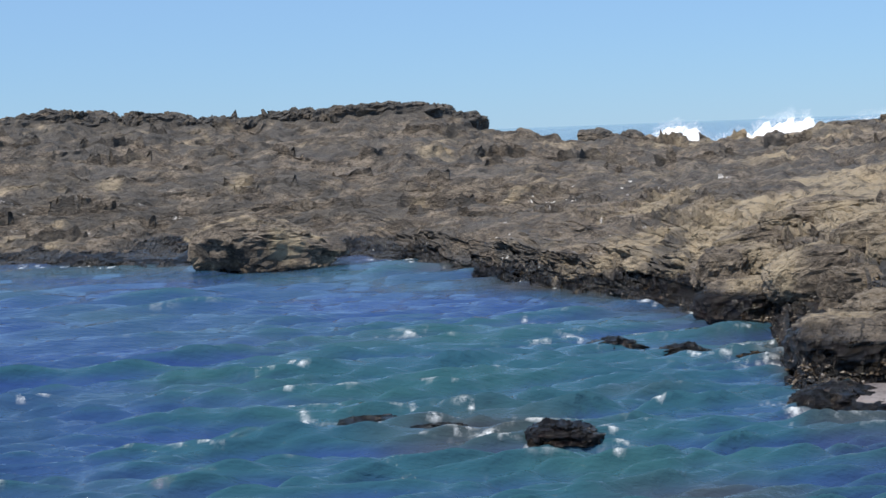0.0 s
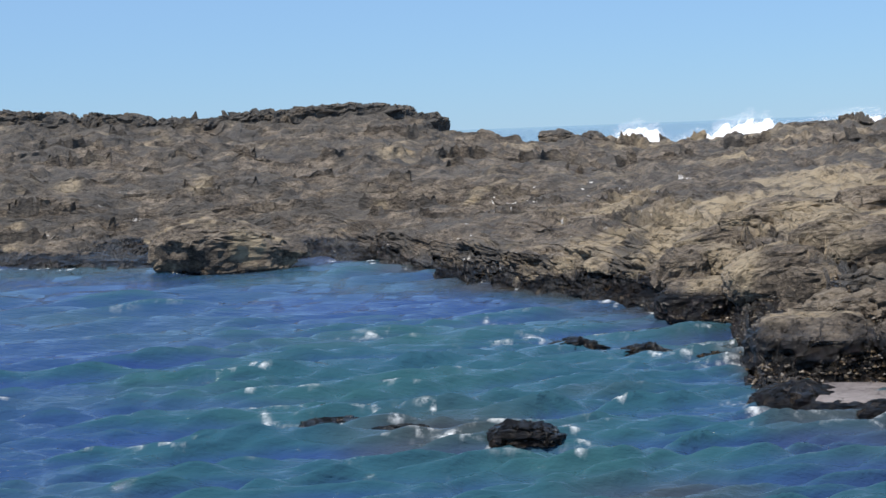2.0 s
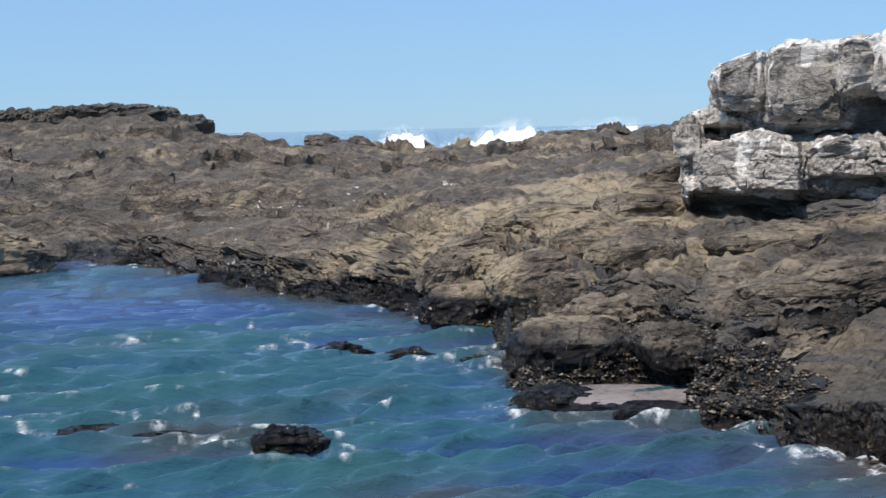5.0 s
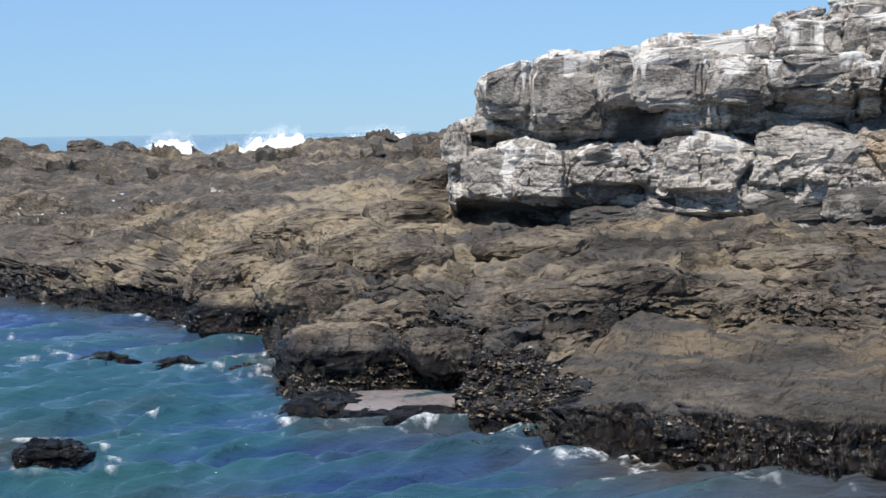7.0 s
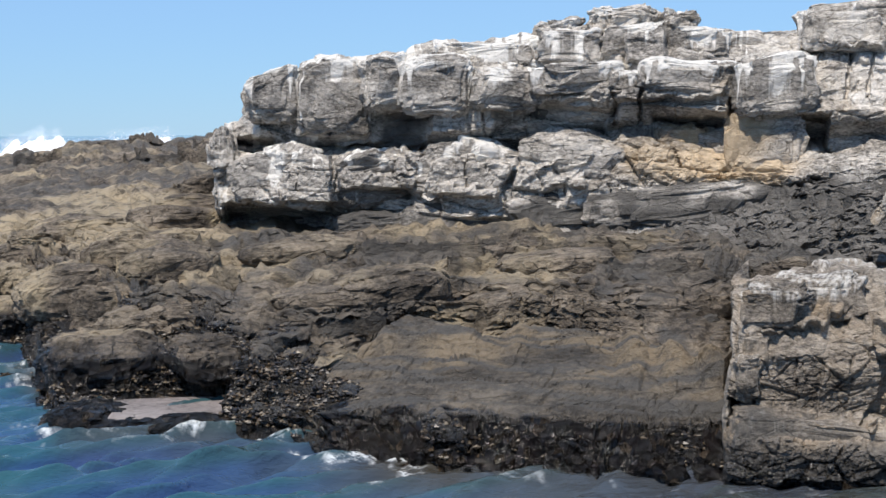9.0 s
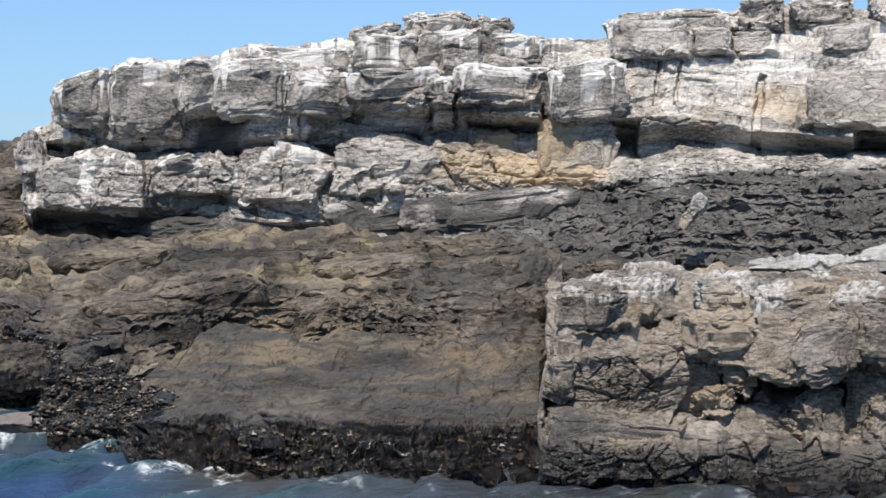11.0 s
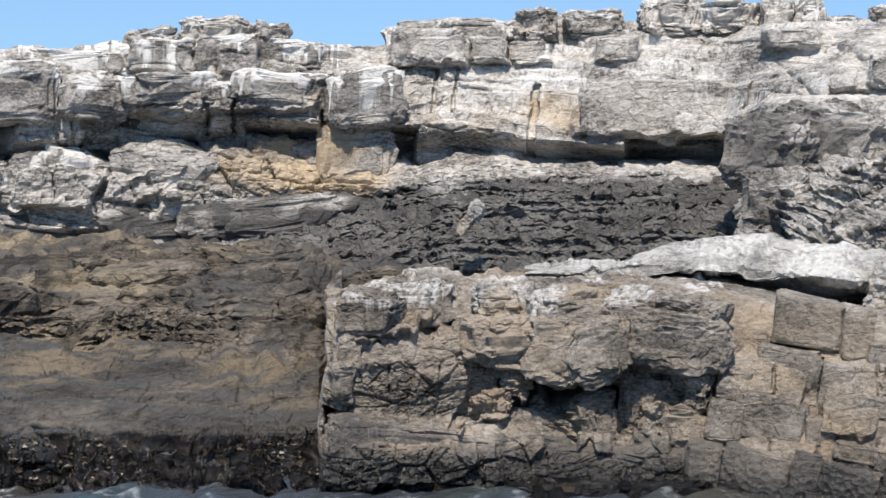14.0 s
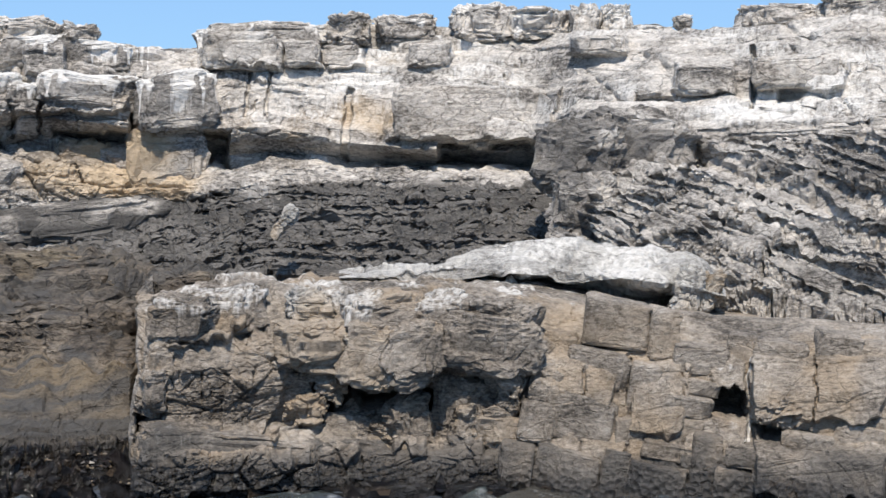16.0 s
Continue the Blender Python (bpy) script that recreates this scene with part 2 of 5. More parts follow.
# ---------------------------------------------------------------- meshes
def sheet(name, grid, material, stain=None, wrap=False, smooth=False):
    """One mesh from a grid of points (rows x columns x 3), with its stain colours."""
    rows, cols = grid.shape[:2]
    idx = np.arange(rows * cols).reshape(rows, cols)
    if wrap:
        idx = np.concatenate([idx, idx[:, :1]], 1)
    quads = np.stack([idx[:-1, :-1], idx[:-1, 1:], idx[1:, 1:], idx[1:, :-1]], -1).reshape(-1, 4)
    me = bpy.data.meshes.new(name)
    me.vertices.add(rows * cols)
    me.vertices.foreach_set("co", grid.reshape(-1).astype(np.float32))
    me.loops.add(quads.size)
    me.loops.foreach_set("vertex_index", quads.reshape(-1).astype(np.int32))
    me.polygons.add(len(quads))
    me.polygons.foreach_set("loop_start", np.arange(0, quads.size, 4, dtype=np.int32))
    me.polygons.foreach_set("loop_total", np.full(len(quads), 4, np.int32))
    me.polygons.foreach_set("use_smooth", np.full(len(quads), smooth))
    me.update(calc_edges=True)
    me.materials.append(material)
    if stain is not None:
        rgba = np.ones((rows * cols, 4), np.float32)
        k = stain.shape[-1]
        rgba[:, :k] = np.clip(stain.reshape(-1, k), 0, 1)
        me.color_attributes.new("stain", "FLOAT_COLOR", "POINT").data.foreach_set("color", rgba.reshape(-1))
    return new(name, me)


def blur(a, n, axis):
    for _ in range(n):
        p = np.concatenate([np.take(a, [0], axis), a, np.take(a, [-1], axis)], axis)
        lo, hi = [slice(None)] * a.ndim, [slice(None)] * a.ndim
        lo[axis], hi[axis] = slice(0, -2), slice(2, None)
        a = 0.5 * a + 0.25 * (p[tuple(lo)] + p[tuple(hi)])
    return a


def loft(lines, bearings, steps, soft_u=6, soft_v=2, raw=False):
    """A surface through contour lines given as (bearing, range, height): rows x columns of (x, y, z)."""
    rz = []
    for ln in lines:
        ln = np.array(ln)
        rz.append(np.stack([np.interp(bearings, ln[:, 0], ln[:, 1]), np.interp(bearings, ln[:, 0], ln[:, 2])], -1))
    rz = blur(np.array(rz), soft_u, 1)
    out = []
    for a, b, n in zip(rz, rz[1:], steps):
        f = np.linspace(0, 1, n, endpoint=False)[:, None, None]
        out.append(a + (b - a) * f)
    out = blur(np.concatenate(out + [rz[-1:]]), soft_v, 0)
    if raw:
        return out
    s = np.radians(bearings)
    return np.stack([out[..., 0] * np.sin(s), out[..., 0] * np.cos(s), out[..., 1]], -1)


def ledged(rz, bearings, marks, riser=6, tread=3, plain=None, ragged=0.25, dip=0.0):
    """Turns a slope (rows x columns of range and height) into layers of rock: level treads and steep risers whose edges wander and merge.
    marks: rows of the slope at which a layer ends. plain: where the slope stays as it is (0 to 1)."""
    top_row = rz.shape[0] - 1
    cols = np.arange(rz.shape[1])

    def sample(v):
        v = np.clip(v, 0, top_row - 1e-4)
        i = v.astype(int)
        f = (v - i)[:, None]
        return rz[i, cols] * (1 - f) + rz[i + 1, cols] * f
    s = np.radians(bearings)
    edges = []
    for k, m in enumerate(marks):
        gap = (marks[min(k + 1, len(marks) - 1)] - marks[max(k - 1, 0)]) / 2
        x = sample(np.full(len(s), float(m)))[:, 0] * s
        o = np.full(len(s), k * 3.1)
        w = 1.3 * value(np.stack([x / 3.6, o, o], -1), 600) + (0.15 + 1.8 * ragged) * value(np.stack([x / 1.1, o, o], -1), 601) + ragged * value(np.stack([x / 0.4, o, o], -1), 602)
        edges.append(m + gap * w + dip * (bearings - bearings.mean()))
    edges = np.maximum.accumulate(np.array(edges) + np.arange(len(marks))[:, None] * 1e-3, 0)
    rows = []
    last = sample(edges[0] * 0 + max(0, marks[0] - 4))
    for k, v in enumerate(edges):
        p = sample(v)
        x = p[:, 0] * s
        o = np.full(len(s), k * 5.7)
        under = 0.10 * np.clip(value(np.stack([x / 1.7, o, o], -1), 610), 0, 1) + 0.02
        low = np.stack([p[:, 0] + under, last[:, 1] + 0.12 * (p[:, 1] - last[:, 1])], -1)
        high = np.stack([p[:, 0], p[:, 1]], -1)
        if plain is not None:
            w = plain(p)[:, None]
            low = low * (1 - w) + w * (last + (p - last) * 0.4)
        for j in range(tread):
            rows.append(last + (low - last) * (j / tread))
        for j in range(riser):
            rows.append(low + (high - low) * (j / riser))
        last = high
    rows.append(last)
    rz = np.array(rows)
    return np.stack([rz[..., 0] * np.sin(s), rz[..., 0] * np.cos(s), rz[..., 1]], -1)


def normals(g, n_soft=3):
    n = np.cross(np.gradient(g, axis=1), np.gradient(g, axis=0))
    n = blur(blur(n / (np.linalg.norm(n, axis=-1, keepdims=True) + 1e-9), n_soft, 0), n_soft, 1)
    return n / (np.linalg.norm(n, axis=-1, keepdims=True) + 1e-9)


def outward(brg):
    """The level way out along each bearing."""
    return np.stack([np.sin(np.radians(brg)), np.cos(np.radians(brg)), 0 * brg], -1)


def turned_away(g, turn, back, degrees, uneven=0.006):
    """The end columns of a rock face swung back out of sight."""
    r, b = np.hypot(g[..., 0], g[..., 1]) + turn * back, np.arctan2(g[..., 0], g[..., 1])
    z = g[..., 2]
    b = b + np.radians(degrees) * turn + uneven * fbm(np.stack([z * 1.6, 0 * z, 0 * z + back], -1), 3, 77) * np.clip((b.min() + 0.05 - b) / 0.05, 0, 1)
    return np.stack([r * np.sin(b), r * np.cos(b), g[..., 2]], -1)


def cast(nrm, brg):
    """The way in which relief stands out: level, a little upward, on steep faces; along the normal where the rock lies flat."""
    w = rise(nrm[..., 2], 0.45, 0.85)[..., None]
    d = (np.array((0.0, 0.0, 0.25)) - outward(brg)) * (1 - w) + nrm * w
    return d / np.linalg.norm(d, axis=-1, keepdims=True)


def eased(rel, nrm, most=10):
    """Relief whose steps are softer where the surface lies flat."""
    return rel + (blur(rel, most, 1) - rel) * rise(nrm[..., 2], 0.45, 0.8)


def shifted(line, dr, dz=None, z=None):
    return [(b, r + dr, z if z is not None else h + (dz or 0)) for b, r, h in line]


def boxes(brg, z, table, soft=0.05, seed=700):
    """Where blocks stand proud, or niches and cracks open: rows of bearings, heights, depth and lean."""
    out = np.zeros_like(z)
    w = np.stack([brg * 1.3, z * 2.2, 0 * z], -1)
    db, dz = 0.16 * value(w, seed) + 0.06 * value(w * 3.1, seed + 1), 0.07 * value(w, seed + 2) + 0.03 * value(w * 3.1, seed + 3)
    for b0, b1, z0, z1, by, lean in table:
        m = (z0 + z1) / 2
        wide = min(1.0, (b1 - b0) / 0.8)
        wob = (1 - wide) * (0.16 * value(np.stack([z * 2.6, 0 * z + b0, 0 * z], -1), seed + 5) + 0.07 * value(np.stack([z * 9, 0 * z + b0, 0 * z], -1), seed + 6))
        b = brg + db * wide + wob - lean * (z - m) / (z1 - z0) * max(b1 - b0, 0.6)
        e = np.minimum(np.minimum(b - b0, b1 - b) * 0.5, np.minimum(z + dz - z0, z1 - z - dz))
        out = np.maximum(out, by * rise(e, -0.02 * wide, soft * wide + 0.004))
    return out


# contour lines of the shore: (bearing in degrees from the start of the pan, range in metres, height over the sea)
SHORE = [(-21, 53.76, 0.0), (-16.3, 53.76, 0.0), (-10.46, 49.37, 0.0), (-3.08, 49.69, 0.0), (-0.53, 46.08, 0.0), (1.58, 40.84, 0.0), (4.13, 37.68,
    0.0), (6.46, 35.54, 0.0), (9.49, 32.22, 0.0), (10.83, 30.15, 0.0), (12.37, 29.91, 0.0), (12.57, 23.0, 0.0), (14.72, 21.75, 0.0), (18.99, 21.0,
    0.0), (21.1, 20.36, 0.0), (23.2, 19.17, 0.0), (23.77, 18.82, 0.0), (25.26, 18.74, 0.0), (28.08, 18.08, 0.0), (32.39, 17.65, 0.0), (38.51, 17.72,
    0.0), (38.54, 17.56, 0.0), (48.28, 17.24, 0.0), (66.54, 18.01, 0.0), (72, 18.01, 0.0)]
WET = [(-21, 55.5, 0.31), (-16.28, 55.5, 0.31), (-10.43, 53.25, 0.16), (-3.07, 51.0, 0.2), (-0.52, 46.41, 0.3), (2.03, 40.63, 0.34), (4.15, 38.01,
    0.29), (6.47, 35.88, 0.3), (9.51, 33.04, 0.45), (10.85, 31.81, 0.45), (12.39, 31.18, 0.45), (13.07, 23.34, 0.45), (13.88, 22.95, 0.16), (16.88,
    22.95, 0.16), (19.0, 22.95, 0.16), (19.97, 21.05, 0.38), (21.11, 20.7, 0.38), (23.8, 19.96, 0.5), (28.09, 18.65, 0.5), (32.39, 18.55, 0.5),
    (38.52, 18.87, 0.5), (38.53, 19.03, 0.5), (41.45, 18.48, 0.3), (66.5, 19.36, 0.3), (72, 19.36, 0.3)]
LEDGE = [(-21, 58.0, 0.89), (-16.23, 58.0, 0.89), (-10.39, 55.5, 0.68), (-3.04, 53.0, 0.66), (-0.49, 46.69, 0.85), (2.06, 41.96, 0.9), (4.18, 38.39,
    0.9), (6.5, 36.2, 0.83), (9.53, 33.37, 0.79), (10.86, 32.16, 0.65), (12.4, 31.41, 0.52), (13.68, 23.5, 0.71), (14.54, 23.5, 0.81), (17.32, 23.5,
    0.85), (18.11, 23.5, 0.76), (18.17, 23.5, 0.76), (20.2, 21.33, 0.84), (21.26, 21.01, 0.77), (23.82, 21.22, 1.0), (26.4, 23.1, 1.0), (29.18, 21.96,
    1.0), (31.32, 22.71, 1.0), (34.94, 21.32, 1.0), (38.51, 19.41, 1.0), (38.54, 20.42, 1.0), (41.45, 19.97, 0.6), (66.45, 20.98, 0.6), (72, 20.98,
    0.6)]
GULLY = [(-21, 59.5, 0.99), (-16.23, 59.5, 0.99), (-10.39, 57.0, 0.78), (-3.04, 54.5, 0.76), (-0.49, 47.51, 1.0), (2.06, 43.46, 1.0), (4.18, 39.89,
    1.0), (6.5, 36.9, 1.0), (9.53, 33.72, 1.0), (10.86, 32.51, 0.88), (12.45, 31.45, 0.75), (13.5, 28.5, 0.75), (15.5, 26.0, 0.75), (17.3, 24.5,
    0.75), (18.11, 24.3, 0.56), (18.17, 24.3, 0.56), (20.2, 21.68, 0.71), (21.26, 21.36, 0.64), (23.82, 22.02, 0.8), (26.4, 23.9, 0.8), (29.18, 22.76,
    0.8), (31.32, 23.51, 0.8), (34.94, 22.12, 0.8), (38.51, 20.21, 0.8), (38.54, 21.22, 0.8), (41.45, 20.77, 0.4), (66.45, 21.78, 0.4), (72, 21.78,
    0.4)]
SHELF = [(-21, 62.0, 1.67), (-16.18, 62.0, 1.67), (-10.13, 59.33, 1.53), (-2.99, 56.67, 1.55), (2.12, 54.0, 1.48), (6.54, 42.69, 1.45), (9.57, 37.14,
    1.45), (12.44, 33.6, 1.45), (12.67, 32.62, 1.4), (14.79, 28.4, 1.4), (16.49, 25.53, 1.37), (16.92, 26.13, 1.4), (20.03, 24.01, 1.4), (23.84,
    23.76, 1.4), (30.26, 23.58, 1.4), (36.62, 22.54, 1.4), (38.55, 23.64, 1.4), (41.45, 22.32, 0.7), (66.42, 23.52, 0.7), (72, 23.52, 0.7)]
UPPER = [(-21, 68.0, 3.02), (-16.1, 68.0, 3.02), (-10.07, 64.0, 2.79), (-2.95, 60.0, 2.34), (2.14, 56.0, 2.15), (6.58, 52.0, 2.05), (9.6, 42.43, 2.1),
    (12.69, 39.3, 2.1), (13.98, 37.53, 2.1), (16.95, 32.48, 2.1), (20.07, 31.5, 2.05), (24.72, 28.79, 2.05), (30.26, 28.22, 2.05), (36.6, 26.81,
    2.05), (38.57, 28.0, 2.0), (41.46, 27.12, 1.0), (66.39, 25.28, 1.0), (72, 25.28, 1.0)]
SKYLINE = [(-21, 84.0, 5.35), (-16.0, 84.0, 5.35), (-14.21, 83.7, 5.73), (-12.41, 83.4, 5.37), (-10.99, 83.1, 5.41), (-9.15, 82.8, 5.04), (-7.9, 82.5,
    5.12), (-7.08, 82.2, 4.8), (-6.44, 81.9, 5.18), (-4.54, 81.6, 5.26), (-3.27, 81.3, 5.31), (-1.57, 81.0, 5.45), (-0.73, 80.7, 5.4), (0.12, 80.4,
    5.15), (1.16, 80.1, 4.58), (1.58, 79.8, 4.21), (4.53, 79.5, 3.82), (6.22, 79.2, 3.73), (7.47, 78.9, 3.55), (8.92, 78.6, 3.33), (10.99, 78.3,
    3.43), (11.9, 78.0, 3.61), (13.02, 78.0, 3.56), (14.45, 76.5, 3.72), (16.14, 75.0, 3.96), (18.04, 73.5, 4.08), (19.72, 72.0, 4.38), (72, 72.0,
    4.38)]
BAND_FOOT = [(19.69, 33.2, 1.86), (20.74, 32.8, 1.84), (23.05, 32.2, 1.9), (25.59, 31.7, 1.92), (28.15, 30.8, 1.97), (31.33, 29.8, 1.83), (34.5, 29.0,
    1.67), (37.62, 28.2, 1.54), (40.69, 27.6, 1.5), (43.36, 26.7, 1.86), (47.04, 25.6, 1.87), (50.21, 24.5, 2.02), (53.35, 24, 2.17), (55.01, 24.5,
    1.5), (57.74, 25.3, 1.25), (60.85, 24.8, 1.29), (63.89, 24.3, 1.34), (66.23, 24.3, 1.34), (72, 24.3, 1.34)]
CLIFF_FOOT = [(19.69, 34.4, 2.04), (20.74, 34.0, 2.02), (23.05, 33.6, 1.94), (25.59, 32.9, 1.89), (28.15, 32.0, 1.89), (31.33, 31.5, 1.96), (34.5,
    31.0, 2.22), (37.62, 30.6, 2.56), (40.69, 30.1, 2.87), (43.36, 29.5, 3.2), (47.04, 29, 3.24), (50.21, 28.5, 3.29), (53.35, 28, 3.33), (55.01,
    23.8, 2.01), (57.74, 23, 1.8), (60.85, 22.5, 1.77), (63.89, 22, 1.83), (66.23, 22, 1.83), (72, 22, 1.83)]
LOWER_LIP = [(19.69, 32.8, 2.37), (20.74, 32.1, 2.45), (23.05, 31.4, 2.61), (25.59, 31.2, 2.42), (28.15, 31, 2.26), (31.33, 30.6, 2.25), (34.5, 30.3,
    2.49), (37.62, 30.1, 2.79), (40.69, 29.9, 3.06), (43.36, 29.7, 3.39), (47.04, 29.2, 3.39), (50.21, 28.7, 3.41), (53.35, 28.2, 3.43), (55.01, 24.8,
    2.76), (57.74, 24, 2.64), (60.85, 23.5, 2.6), (63.89, 23, 2.57), (66.23, 23, 2.59), (72, 23, 2.59)]
LOWER_TOP = [(19.69, 33.3, 3.35), (20.74, 32.7, 3.36), (23.05, 32, 3.54), (25.59, 31.7, 3.62), (28.15, 31.3, 3.59), (31.33, 31.0, 3.67), (34.5, 30.6,
    3.8), (37.62, 30.5, 3.66), (40.69, 30.3, 3.41), (43.36, 30.2, 3.72), (47.04, 29.9, 3.64), (50.21, 29.4, 3.57), (53.35, 28.9, 3.55), (55.01, 26.2,
    3.56), (57.74, 25.3, 3.68), (60.85, 24.8, 3.7), (63.89, 24.3, 3.72), (66.23, 24.3, 3.73), (72, 24.3, 3.73)]
RECESS = [(19.69, 34.5, 3.56), (20.74, 33.9, 3.58), (23.05, 33.2, 3.68), (25.59, 32.8, 3.72), (28.15, 32.2, 3.72), (31.33, 31.8, 3.81), (34.5, 31.5,
    4.01), (37.62, 31.4, 3.9), (40.69, 31.2, 3.65), (43.36, 30.9, 3.92), (47.04, 30.8, 3.72), (50.21, 30.5, 3.62), (53.35, 29.8, 3.6), (55.01, 26.9,
    3.8), (57.74, 25.9, 3.96), (60.85, 25.4, 4.02), (63.89, 24.9, 4.07), (66.23, 24.9, 4.12), (72, 24.9, 4.12)]
UPPER_LIP = [(19.69, 33.8, 3.9), (20.74, 32.9, 3.96), (23.05, 32.2, 3.86), (25.59, 31.8, 4.0), (28.15, 31.3, 3.94), (31.33, 30.9, 4.06), (34.5, 30.4,
    4.36), (37.62, 30.2, 4.46), (40.69, 30.1, 4.2), (43.36, 30.3, 4.33), (47.04, 29.7, 4.06), (50.21, 29.1, 3.94), (53.35, 28.6, 3.95), (55.01, 27.2,
    4.1), (57.74, 26.2, 4.29), (60.85, 25.7, 4.39), (63.89, 25.2, 4.43), (66.23, 25.2, 4.48), (72, 25.2, 4.48)]
UPPER_MID = [(19.69, 34.1, 4.15), (20.74, 33.1, 4.69), (23.05, 32.5, 4.73), (25.59, 32.1, 4.83), (28.15, 31.6, 4.81), (31.33, 31.3, 4.96), (34.5,
    30.9, 5.16), (37.62, 30.8, 5.14), (40.69, 31.0, 5.12), (43.36, 31.1, 5.37), (47.04, 31, 5.21), (50.21, 30.5, 5.08), (53.35, 30, 5.01), (55.01,
    28.5, 5.04), (57.74, 27.5, 5.16), (60.85, 27.0, 5.14), (63.89, 26.5, 5.21), (66.23, 26.5, 5.3), (72, 26.5, 5.3)]
CREST = [(19.69, 34.5, 4.24), (20.74, 33.4, 5.24), (23.05, 32.7, 5.44), (25.59, 32.3, 5.63), (28.15, 32, 5.77), (31.33, 31.8, 5.96), (34.5, 31.7,
    6.14), (37.62, 32, 6.13), (40.69, 32.4, 6.19), (43.36, 32.7, 6.49), (47.04, 32.6, 6.56), (50.21, 32.1, 6.52), (53.35, 31.6, 6.43), (55.01, 30.4,
    6.39), (57.74, 29.4, 6.33), (60.85, 28.9, 6.33), (63.89, 28.4, 6.51), (66.23, 28.4, 6.7), (72, 28.4, 6.7)]
BAND_LOW = [(28.15, 30.65, 1.97), (31.33, 29.65, 1.83), (34.5, 28.85, 1.67), (37.62, 28.05, 1.54), (40.69, 27.45, 1.5), (43.36, 26.55, 1.86), (47.04,
    25.45, 1.87), (50.21, 24.35, 2.02), (53.35, 23.85, 2.17), (55.5, 24.6, 1.7), (57, 24.8, 1.4)]
BAND_HIGH = [(28.15, 31.9, 1.94), (31.33, 31.4, 2.01), (34.5, 30.9, 2.27), (37.62, 30.5, 2.61), (40.69, 30.0, 2.92), (43.36, 29.4, 3.25), (47.04,
    28.9, 3.29), (50.21, 28.4, 3.34), (53.35, 27.9, 3.38), (55.5, 27.2, 3.3), (57, 27.2, 3.2)]
FOLD_FOOT = [(54.35, 24.0, 0.9), (57.84, 24.0, 0.9), (61.99, 24.0, 0.9), (66.38, 24.0, 0.9), (72, 24.0, 0.9)]
FOLD_LIP = [(54.31, 23.6, 2.46), (56.33, 22.6, 2.12), (58.87, 22.0, 1.86), (61.98, 21.8, 1.79), (66.36, 21.8, 1.81), (72, 21.8, 1.81)]
FOLD_MID = [(54.29, 24.2, 2.96), (56.31, 23.2, 2.84), (58.83, 22.7, 2.72), (61.93, 22.5, 2.67), (66.3, 22.4, 2.71), (72, 22.4, 2.71)]
FOLD_HIGH = [(54.28, 25.2, 3.39), (56.28, 24.4, 3.55), (58.79, 24.0, 3.61), (61.87, 23.8, 3.72), (66.23, 23.6, 3.82), (72, 23.6, 3.82)]
FOLD_TOP = [(54.27, 26.4, 3.65), (56.27, 25.8, 3.91), (58.77, 25.4, 4.1), (61.85, 25.2, 4.25), (66.19, 25.0, 4.39), (72, 25.0, 4.39)]
NEAR_BASE = [(38.72, 17.6, 0.03), (39.76, 17.6, -0.01), (41.02, 17.6, -0.02), (42.92, 17.6, -0.05), (45.06, 17.6, -0.08), (47.21, 17.6, -0.08),
    (49.36, 17.6, -0.08), (51.52, 17.6, -0.08), (53.24, 17.6, -0.07), (54.75, 17.6, -0.08), (57.94, 17.6, -0.06), (62.13, 17.6, -0.0), (66.54, 17.6,
    0.07), (72, 17.6, 0.07)]
NEAR_STEP = [(38.73, 17.9, 0.61), (39.77, 17.6, 0.72), (41.03, 17.6, 0.73), (42.93, 17.7, 0.65), (45.05, 17.8, 0.52), (47.2, 17.9, 0.39), (49.35,
    17.9, 0.36), (51.5, 17.9, 0.4), (53.22, 17.9, 0.44), (54.72, 17.8, 0.44), (57.92, 17.8, 0.43), (62.09, 17.8, 0.49), (66.5, 17.8, 0.57), (72, 17.8,
    0.57)]
NEAR_NICHE = [(38.74, 18.1, 0.77), (39.77, 17.95, 0.81), (41.03, 17.95, 0.8), (42.93, 18.0, 0.78), (45.05, 18.3, 0.66), (47.2, 18.5, 0.52), (49.35,
    18.5, 0.52), (51.5, 18.5, 0.56), (53.21, 18.4, 0.59), (54.72, 18.0, 0.6), (57.9, 18.0, 0.63), (62.08, 18.0, 0.68), (66.48, 18.0, 0.76), (72, 18.0,
    0.76)]
NEAR_FACE = [(38.75, 18.2, 1.33), (39.78, 18.0, 1.38), (41.04, 18.0, 1.37), (42.93, 18.05, 1.39), (45.05, 18.2, 1.3), (47.19, 18.35, 1.2), (49.33,
    18.35, 1.28), (51.48, 18.35, 1.32), (53.19, 18.3, 1.26), (54.69, 18.2, 1.11), (57.88, 18.2, 1.14), (62.04, 18.2, 1.18), (66.44, 18.2, 1.25), (72,
    18.2, 1.25)]
NEAR_LIP = [(38.75, 18.5, 1.69), (39.79, 18.35, 1.7), (41.04, 18.35, 1.67), (42.93, 18.35, 1.69), (45.05, 18.3, 1.76), (47.18, 18.2, 1.71), (49.32,
    18.2, 1.61), (51.47, 18.25, 1.71), (53.17, 18.35, 1.77), (54.67, 18.5, 1.62), (57.85, 18.5, 1.57), (62.01, 18.5, 1.58), (66.41, 18.5, 1.6), (72,
    18.5, 1.6)]
